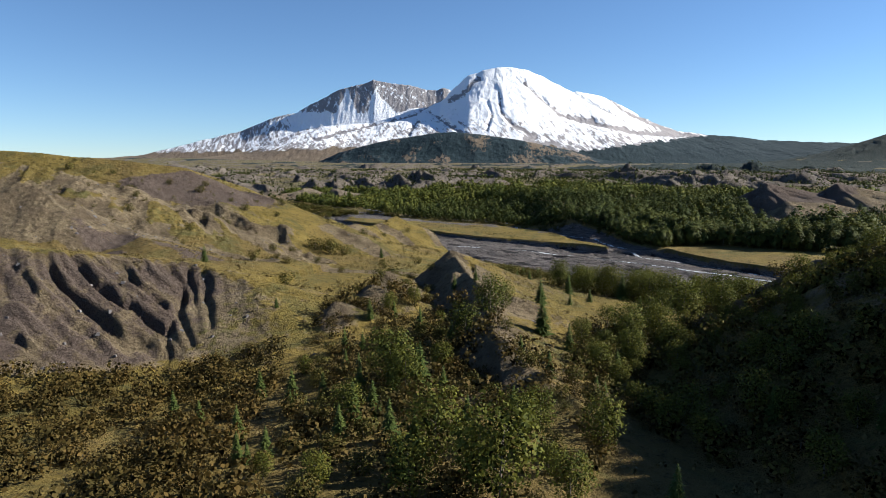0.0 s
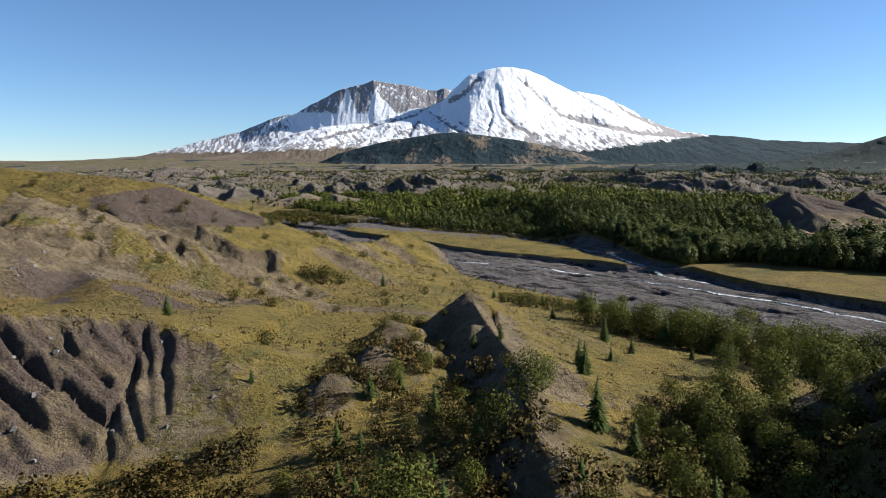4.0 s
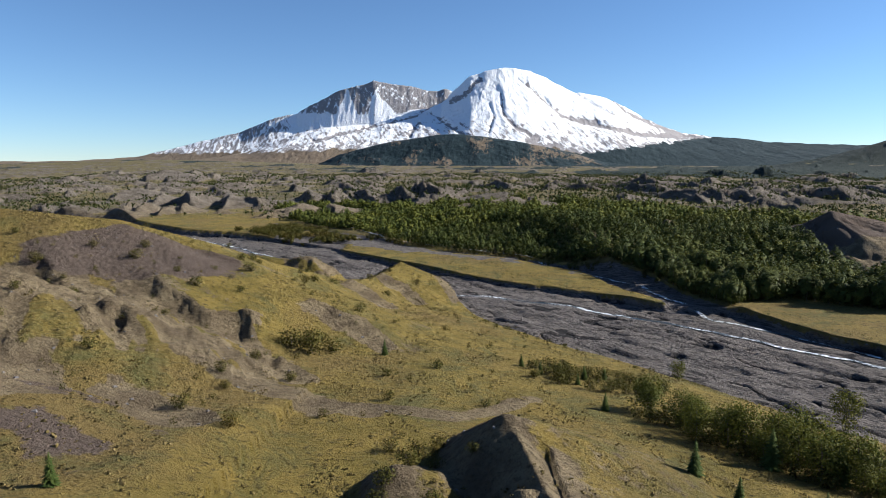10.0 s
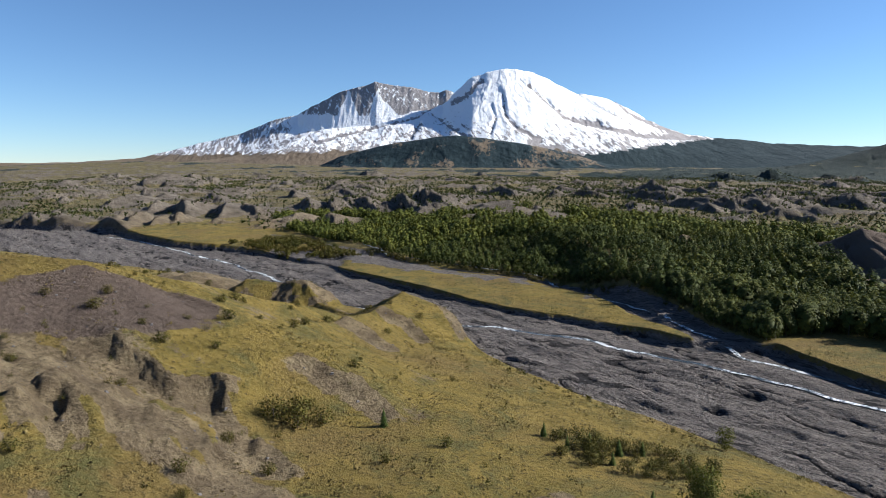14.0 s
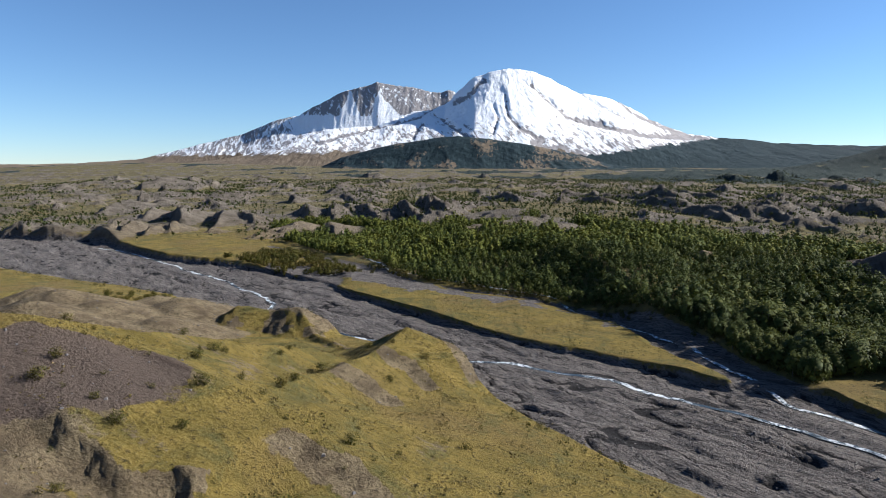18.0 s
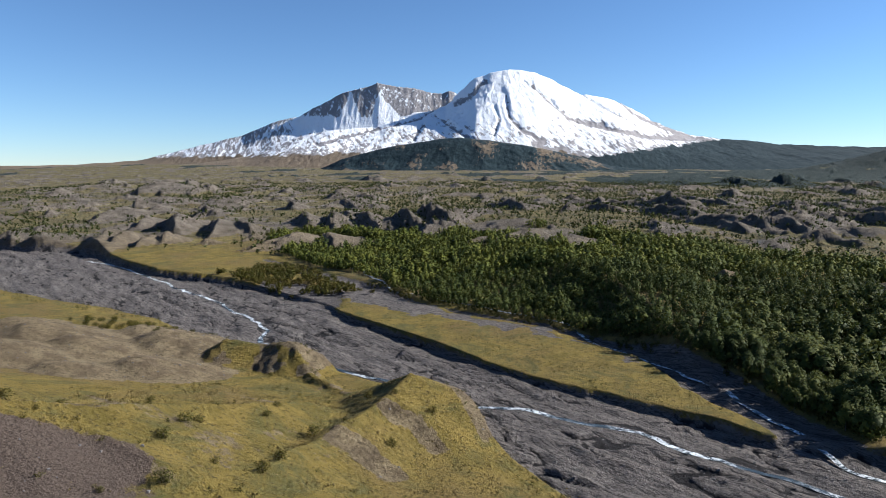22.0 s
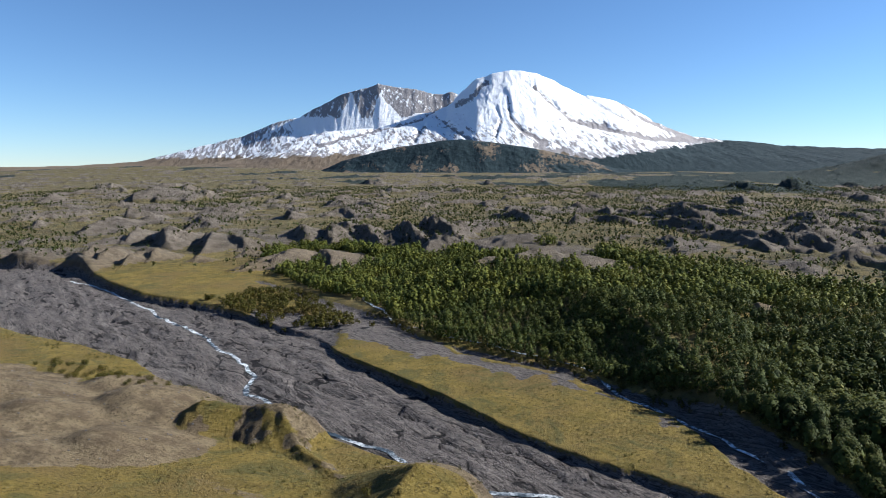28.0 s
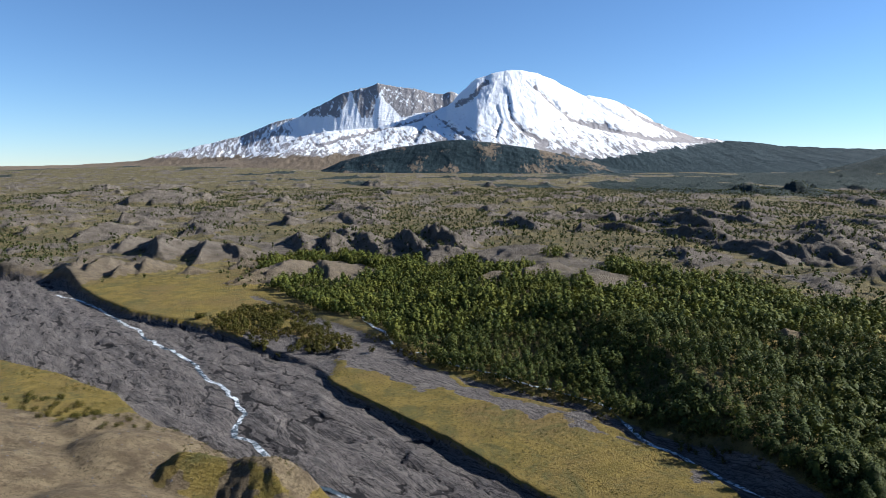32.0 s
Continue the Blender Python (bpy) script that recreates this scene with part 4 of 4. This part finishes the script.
def joined(name, x, y, s, crowns, mat, label, category, seed, soft=True, flat=0.6):
    """Many plants as one piece of stuff, each a turned and scaled copy of one of the crowns."""
    g = np.random.default_rng(seed)
    z = ground(x, y)[0]
    kind, turn = g.integers(0, len(crowns), len(x)), g.uniform(0, 2 * math.pi, len(x))
    vs, fs, ns, n = [], [], [], 0
    for k, (v, f) in enumerate(crowns):
        pick = np.where(kind == k)[0]
        if not len(pick):
            continue
        nv = rounded(v, flat)
        c, sn = np.cos(turn[pick])[:, None], np.sin(turn[pick])[:, None]
        sc = s[pick][:, None]
        px = x[pick][:, None] + (v[None, :, 0] * c - v[None, :, 1] * sn) * sc
        py = y[pick][:, None] + (v[None, :, 0] * sn + v[None, :, 1] * c) * sc
        pz = z[pick][:, None] + v[None, :, 2] * sc * g.uniform(0.85, 1.15, (len(pick), 1))
        vs.append(np.stack([px, py, pz], -1).reshape(-1, 3))
        ns.append(np.stack([nv[None, :, 0] * c - nv[None, :, 1] * sn, nv[None, :, 0] * sn + nv[None, :, 1] * c, np.repeat(nv[None, :, 2], len(pick), 0)], -1).reshape(-1, 3))
        fs.append((f[None] + (np.arange(len(pick)) * len(v))[:, None, None]).reshape(-1, 4) + n)
        n += len(pick) * len(v)
    me = mesh_of(name, np.concatenate(vs), np.concatenate(fs), mat, normals=np.concatenate(ns) if soft else None)
    return tagged(new(name, me), label, category, kind="stuff")


# the alder wood beyond the river
WOOD = [(-165, 670), (-104, 690), (-32, 640), (52, 630), (100, 565), (140, 520), (185, 440), (300, 330), (330, 200), (190, 190), (131, 236), (121, 244), (107, 258), (93, 255), (82, 249), (75, 262),
        (73, 290), (68, 307), (59, 328), (28, 366), (-18, 402), (-37, 436), (-52, 470), (-85, 500), (-125, 560), (-150, 620)]
ISLAND = [(-142, 480), (-120, 505), (-98, 506), (-62, 452), (-44, 418), (-66, 424), (-88, 424), (-118, 455)]


def spire(count, size, seed, loose=0.22):
    """A narrow upright alder crown: one leader and two lower ones, ragged at the top."""
    g = np.random.default_rng(seed)
    lobes = 3
    pick = g.choice(lobes, count, p=[0.5, 0.27, 0.23])
    turn = seed * 1.7 + np.array([0.0, 0.4, 2.9])
    off = np.stack([np.cos(turn), np.sin(turn)], -1) * np.array([0.1, 0.75, 0.8])[:, None]
    top = np.array([5.3, 4.5, 4.1]) + g.uniform(-0.4, 0.4, lobes)
    wide = np.array([1.55, 1.3, 1.25])
    d = unit(g.normal(size=(count, 3)))
    d[:, 2] = np.where(d[:, 2] < -0.75, -d[:, 2], d[:, 2])
    rr = g.uniform(0.80, 1.10, (count, 1)) * (1 - 0.12 * np.clip(d[:, 2:], 0, 1))
    c = np.stack([off[pick, 0] + d[:, 0] * wide[pick] * rr[:, 0], off[pick, 1] + d[:, 1] * wide[pick] * rr[:, 0], top[pick] * (0.46 + d[:, 2] * 0.52 * g.uniform(0.85, 1.1, count))], -1)
    v, f = cards(c, unit(d * np.array([1, 1, 0.8]) + g.normal(size=(count, 3)) * loose + np.array([0, 0, 0.35])), size, g)
    n = max(12, count // 9)
    mid = np.stack([off[pick[:n], 0], off[pick[:n], 1], top[pick[:n]] * 0.46], -1)
    core, _ = cards(mid + (c[:n] - mid) * 0.72, d[:n], 0.62, g)
    return np.concatenate([v, core]), np.arange(len(v) + len(core)).reshape(-1, 4)


def build_wood():
    x, y = scattered(-190, 340, 190, 740, 3.3, 3)
    keep = inside(x, y, WOOD) & (fbm(x, y, 38, 3, 301) > -0.40)
    x, y = x[keep], y[keep]
    lie = ground(x, y)
    keep = (lie[1] < 0.3) & (lie[2] < 0.5)
    x, y = x[keep], y[keep]
    s = np.random.default_rng(4).uniform(0.7, 1.15, len(x)) * (1 + 0.5 * fbm(x, y, 34, 2, 303)) * (1 + 0.55 * fbm(x, y, 13, 2, 304))
    s = s * 1.1 * (1 + 0.45 * step(60, 100, x) * step(110, 40, y - over(TERRACE_FAR, x)))
    far = np.hypot(x + 10, y - 150)
    order = np.argsort(far)
    near, rest = order[:290], order[290:]
    masters = [plant("alder_tree", spire(480, 0.165, 50 + i), stem(5.4, 0.11, 0.2, 70 + i), ALDER, "green alder tree in the dense wood beyond the river", "tree", "alders at the wood's edge", 0.3) for i in range(6)]
    set_down(masters, [(x[i], y[i], s[i], int(i) % 6) for i in near])
    mid, back = rest[far[rest] < 290], rest[far[rest] >= 290]
    joined("alder_wood", x[mid], y[mid], s[mid], [spire(120, 0.29, 80 + i) for i in range(7)], ALDER, "dense green alder wood on the valley floor", "wood", 5, flat=0.3)
    joined("alder_wood", x[back], y[back], s[back], [spire(40, 0.56, 90 + i) for i in range(7)], LIGHT, "dense green alder wood towards the hummocks", "wood", 6, flat=0.3)
    x, y = scattered(-60, 100, 200, 480, 2.3, 65)
    lie = ground(x, y)
    keep = (y - over(CUT_BANK, x) > 3) & (y - over(TERRACE_FAR, x) < 12) & (lie[1] < 0.4) & (fbm(x, y, 12, 3, 317) > 0.06)
    joined("low_scrub", x[keep], y[keep], np.random.default_rng(66).uniform(0.2, 0.6, keep.sum()), [leaf_crown(0.9, 1.6, 0.0, 5, 24, 0.2, 250 + i) for i in range(4)], WILLOW, "olive tufts and low scrub on the river terrace", "scrub", 67)
    print("wood", len(x), len(mid), len(back))


def build_willows():
    x, y = scattered(-150, -30, 400, 530, 2.6, 13)
    keep = inside(x, y, ISLAND) & (fbm(x, y, 16, 3, 311) > -0.12)
    x, y = x[keep], y[keep]
    joined("willow_thicket", x, y, np.random.default_rng(14).uniform(0.5, 1.0, len(x)), [leaf_crown(3.4, 3.0, 0.05, 7, 90, 0.4, 90 + i) for i in range(5)], WILLOW,
           "yellow-green willow thicket on the gravel island", "thicket", 15)
    # willows along the second stream
    x, y = scattered(-70, 80, 250, 450, 2.6, 61)
    far = y - over(TERRACE_FAR, x)
    edge = over(FOREST_FRONT, x) - y
    keep = (far > 8) & (edge > -4) & (edge < 9) & (x < 80) & (fbm(x, y, 13, 3, 313) > -0.05)
    joined("willow_thicket", x[keep], y[keep], np.random.default_rng(62).uniform(0.35, 0.8, keep.sum()), [leaf_crown(3.0, 2.6, 0.03, 7, 80, 0.34, 190 + i) for i in range(4)], WILLOW,
           "low yellow-green willows along the side stream", "thicket", 63)
    # scattered scrub over the hummocks
    x, y = scattered(-900, 1000, 360, 1700, 8.0, 17)
    dens = fbm(x, y * 0.7, 150, 4, 321) + 0.3 * fbm(x, y, 25, 2, 322) + 0.20 * step(-50, 250, x) + 0.14 * np.exp(-((x + 20) / 180) ** 2)
    g = np.random.default_rng(18)
    keep = ((dens > 0.05) | (g.random(len(x)) < 0.12)) & ~inside(x, y, WOOD) & (y > 520 + 0.2 * np.abs(x) - 150 * step(20, 120, x)) & (np.abs(x + 10) < 0.74 * (y - 40)) & (ground(x, y)[1] < 0.3)
    x, y = x[keep], y[keep]
    joined("scrub", x, y, g.uniform(0.35, 1.2, len(x)), [leaf_crown(3.4, 3.0, 0.02, 5, 13, 0.80, 110 + i, 0.4) for i in range(6)], SCRUB,
           "low green scrub scattered over the hummocks", "scrub", 19)
    print("scrub", len(x))


build_wood()
build_willows()


# near plants
def pick_spots(poly, gap, chance, low, high, kinds, seed, clump=None):
    """Jittered spots in a polygon: x, y, size, master's number."""
    g = np.random.default_rng(seed)
    xs, ys = [p[0] for p in poly], [p[1] for p in poly]
    x, y = scattered(min(xs), max(xs), min(ys), max(ys), gap, seed)
    keep = inside(x, y, poly) & (g.random(len(x)) < chance)
    if clump:
        keep &= fbm(x, y, clump, 3, seed) > -0.08
    return [(a, b, g.uniform(low, high), int(g.integers(0, kinds))) for a, b in zip(x[keep], y[keep])]


GULLY = [(-15, 62), (-18, 92), (-13, 106), (-2, 100), (6, 92), (4, 80), (16, 62), (12, 44), (4, 34), (-12, 34)]
RIGHT_SHADE = [(14, 76), (22, 92), (34, 84), (62, 60), (60, 38), (44, 28), (26, 32), (18, 44), (15, 58)]
LEFT_FOOT = [(-60, 66), (-44, 71), (-30, 77), (-20, 82), (-16, 50), (-10, 34), (-36, 34)]
MEADOW_EDGE = [(25, 156), (37, 148), (47, 138), (66, 118), (80, 84), (60, 90), (48, 108), (36, 130), (24, 147)]
CLUMP = [(9, 172), (14, 178), (26, 174), (36, 168), (34, 160), (22, 161), (12, 165)]
RIVERSIDE = [(-150, 372), (-118, 352), (-100, 338), (-112, 330), (-140, 345), (-160, 362)]
KNOLL_FOOT = [(-14, 124), (-4, 128), (0, 112), (-2, 100), (-14, 104)]


def build_near():
    conifers = [plant("young_conifer", conifer_crown(3.4, 1.9, 250, 130 + i), stem(3.0, 0.06, 0.0, 140 + i, 0), NEEDLES, "young dark green fir tree on the dry slope", "conifer", "young firs", 1.0) for i in range(4)]
    bushes = [plant("bush", leaf_crown(2.0, 2.6, 0.0, 12, 520, 0.115, 150 + i), stem(1.5, 0.05, 0.2, 155 + i, 6, 0.5), WILLOW, "yellow-green willow bush in dry grass", "bush", "bushes on the slopes") for i in range(5)]
    alders = [plant("young_alder", leaf_crown(5.2, 3.7, 0.02, 26, 1900, 0.115, 160 + i, 0.55), stem(4.8, 0.09, 0.3, 165 + i, 7, 0.3), YOUNG, "leafy young alder tree with yellowing leaves", "tree", "young alders") for i in range(5)]
    rust = [plant("autumn_bush", leaf_crown(1.2, 2.3, 0.0, 12, 340, 0.10, 170 + i), stem(1.0, 0.03, 0.1, 175 + i, 6, 0.5), RUST, "low rust-brown autumn bush in dry grass", "bush", "autumn bushes") for i in range(4)]
    g = np.random.default_rng(21)
    spots = [(14, 92.9), (15.5, 103), (-37.6, 102.6), (-16.2, 170.6), (-5, 62), (-9, 68), (-14, 58), (-19, 66), (2, 52), (-4, 47), (24, 124), (36, 130), (43, 127), (27, 119), (20, 150), (24, 46), (-10, 88), (5, 100), (-88, 208), (-2, 44), (6, 54), (8, 66), (-6, 54), (0, 60), (-11, 72), (1, 78), (-3, 84), (14, 58), (18, 66), (30, 52), (28, 40), (40, 48), (22, 72),
             (13, 171), (17, 173), (21, 170), (25, 171), (30, 167), (19, 166), (10, 176), (-17, 52), (-22, 57), (-13, 46), (-8, 41), (-26, 61), (-3, 72), (-12, 78), (-7, 92), (10, 60), (33, 44), (36, 118), (22, 112)]
    size = [1.25, 1.1, 0.9, 0.9, 1.1, 0.8, 0.7, 0.9, 0.7, 1.0, 1.2, 1.6, 1.6, 0.8]
    front = [(-15.5, 65.1, 0.9), (-11.8, 62.3, 0.8), (-7.4, 52.0, 1.1), (-7.9, 47.9, 0.9), (-15.2, 46.2, 0.7), (-2.8, 40.5, 1.0), (-2.2, 61.0, 1.5), (12.2, 79.2, 1.5), (15.0, 76.3, 1.0), (-8.1, 61.9, 1.0), (14.1, 37.6, 0.9), (-2.9, 83.1, 0.8), (-9.7, 77.2, 0.7), (1.8, 102.4, 0.7), (43.5, 143.9, 1.2), (-14.2, 45.4, 0.5), (-23.0, 89.0, 0.5), (18.5, 76.5, 0.6), (17.3, 62.6, 0.5), (14.5, 56.9, 0.6)]
    set_down(conifers, [(x, y, k, i % 4) for i, (x, y, k) in enumerate(front)] + [(x, y, size[i] if i < len(size) else g.uniform(0.55, 1.0), i % 4) for i, (x, y) in enumerate(spots)])
    big = [(-0.5, 42.7, 1.05), (3.4, 37.3, 1.25), (2.1, 38.9, 0.9), (5.6, 46.4, 0.8), (7.5, 48.9, 0.7), (-5.2, 62.0, 1.2), (-3.5, 59.6, 0.9), (2.6, 77.5, 0.9), (5.8, 79.7, 1.0), (7.7, 83.3, 0.7), (11.5, 45.2, 0.8), (44.6, 126.7, 1.3), (62.3, 157.1, 1.3), (36.2, 106.7, 0.9), (41.9, 179.5, 0.8), (7.6, 37.3, 0.7), (-2.0, 37.7, 0.8), (24, 84, 1.0), (28, 88, 1.1), (32, 86, 1.2), (27, 80, 1.0), (35, 91, 1.0), (38, 88, 1.1), (30, 93, 0.8), (23, 78, 0.9), (21, 72, 0.8), (42, 90, 0.9), (26, 73, 0.8)]
    stand = ([(x, y, k, i % 5) for i, (x, y, k) in enumerate(big)] + pick_spots(GULLY, 3.8, 0.22, 0.3, 0.7, 5, 23, 14) + pick_spots(MEADOW_EDGE, 3.3, 0.72, 0.7, 1.35, 5, 25) + pick_spots(RIGHT_SHADE, 3.4, 0.7, 0.3, 0.7, 5, 26))
    set_down(alders, stand[:len(big)] + [q for q in stand[len(big):] if min(math.hypot(q[0] - k[0], q[1] - k[1]) for k in KNOLLS + SPUR) > 4.6])
    spots = [(-4.8, 203.2, 0.6, 0), (-46.9, 191.2, 0.9, 1), (-38, 204.4, 0.9, 2), (-29, 167, 1.7, 3), (-33, 168, 1.5, 0), (-26, 170, 1.3, 1), (-30, 170, 1.5, 2), (-24, 99, 0.9, 3)]
    slopes = [(-100, 215), (-30, 262), (-14, 262), (-8, 210), (4, 140), (-30, 122), (-60, 130), (-110, 160)]
    bush_spots = (pick_spots(slopes, 7.5, 0.42, 0.35, 0.95, 5, 27) + pick_spots(CLUMP, 2.3, 0.85, 0.6, 1.1, 5, 28) + pick_spots(RIVERSIDE, 3.5, 0.5, 0.5, 0.9, 5, 30)
                  + pick_spots(KNOLL_FOOT, 3.0, 0.55, 0.4, 0.9, 5, 31) + pick_spots(GULLY, 2.6, 0.55, 0.35, 0.9, 5, 32, 9))
    set_down(bushes, spots + bush_spots[:292])
    rust_spots = pick_spots(LEFT_FOOT, 2.3, 0.62, 0.5, 1.15, 4, 33, 8) + pick_spots(RIGHT_SHADE, 3.4, 0.5, 0.7, 1.4, 4, 34) + pick_spots(GULLY, 3.4, 0.4, 0.5, 1.1, 4, 35)
    set_down(rust, rust_spots[:298])
    print("near", len(bush_spots), len(rust_spots))


build_near()


# ---------------------------------------------------------------- small growth and stones, too many to count
def build_litter():
    g = np.random.default_rng(41)
    for name, poly, gap, label, mat, seed in (("autumn_scrub", LEFT_FOOT, 1.35, "low rusty autumn scrub over the gully floor", RUST, 51), ("autumn_scrub", RIGHT_SHADE, 1.5, "low dark scrub on the shaded slope", WILLOW, 52),
                                              ("autumn_scrub", GULLY, 1.9, "low rusty scrub between the alders", RUST, 53), ("low_scrub", MEADOW_EDGE, 1.7, "low willow scrub at the meadow's edge", WILLOW, 54)):
        xs, ys = [p[0] for p in poly], [p[1] for p in poly]
        x, y = scattered(min(xs), max(xs), min(ys), max(ys), gap, seed)
        keep = inside(x, y, poly) & (fbm(x, y, 6, 3, seed) > -0.07)
        x, y = x[keep], y[keep]
        joined(name, x, y, g.uniform(0.6, 1.5, len(x)), [leaf_crown(1.25, 1.7, 0.0, 8, 70, 0.15, 210 + i) for i in range(5)], mat, label, "scrub", seed)
    x, y = scattered(-110, 20, 118, 330, 4.2, 55)
    keep = (g.random(len(x)) < 0.30) & inside(x, y, [(-105, 170), (-100, 215), (-62, 325), (-20, 262), (16, 215), (12, 150), (-10, 122), (-60, 122)])
    x, y = x[keep], y[keep]
    joined("low_scrub", x, y, g.uniform(0.25, 0.75, len(x)), [leaf_crown(1.1, 1.6, 0.0, 6, 70, 0.13, 230 + i) for i in range(5)], WILLOW, "small olive bushes dotted over the dry slopes", "scrub", 56)
    x, y = scattered(-260, 110, 100, 470, 2.4, 57)
    shore = over(NEAR_EDGE, x) - y
    keep = (shore > 0) & (shore < 14) & (fbm(x, y, 14, 3, 335) - shore * 0.012 > 0.0) & (np.abs(x) < 0.66 * y + 5)
    x, y = x[keep], y[keep]
    joined("low_scrub", x, y, g.uniform(0.25, 0.8, len(x)), [leaf_crown(1.0, 1.7, 0.0, 6, 46, 0.16, 240 + i) for i in range(5)], WILLOW, "yellow-green scrub along the river's edge", "scrub", 58)
    crowns = [cards(g.normal(size=(7, 3)) * np.array([0.16, 0.16, 0.06]) + np.array([0, 0, 0.12]), unit(g.normal(size=(7, 3)) + np.array([0, 0, 0.6])), 0.16, g) for _ in range(6)]
    land = [(-110, 215), (-60, 330), (-30, 290), (-10, 272), (58, 158), (75, 90), (60, 40), (5, 30), (-45, 32), (-60, 60), (-120, 150)]
    x, y = scattered(-120, 75, 30, 330, 1.15, 43)
    bare = ground(x, y)[2]
    keep = inside(x, y, land) & ~inside(x, y, LEFT_FOOT) & ~inside(x, y, GULLY) & (fbm(x, y, 7, 3, 331) + 0.35 * fbm(x, y, 30, 2, 333) - 0.3 * bare > 0.10)
    x, y = x[keep], y[keep]
    joined("dry_grass_tufts", x, y, g.uniform(0.45, 1.15, len(x)), crowns, TUFT, "tufts of dry yellow grass over the slopes", "grass", 44)
    a = np.array([(-1, -1, -0.6), (1, -1, -0.6), (1, 1, -0.6), (-1, 1, -0.6), (-0.6, -0.7, 0.6), (0.7, -0.5, 0.5), (0.6, 0.6, 0.7), (-0.5, 0.7, 0.55)]) * 0.16
    box = np.array([(3, 2, 1, 0), (4, 5, 6, 7), (0, 1, 5, 4), (1, 2, 6, 5), (2, 3, 7, 6), (3, 0, 4, 7)])
    rocks = [(a * g.uniform(0.6, 1.4, (8, 3)), box) for _ in range(6)]
    x, y = scattered(-230, 110, 40, 560, 2.1, 45)
    _, gravel, bare, scree, _, _ = ground(x, y)
    keep = g.random(len(x)) < np.clip(gravel * 0.5 + (bare > 0.5) * 0.14 + scree * 0.2, 0, 0.5) * (y < 480)
    x, y = x[keep], y[keep]
    joined("stones", x, y, g.uniform(0.5, 1.8, len(x)), rocks, STONE, "loose grey stones on gravel and scree", "stones", 46, soft=False)
    print("litter", len(x))


build_litter()
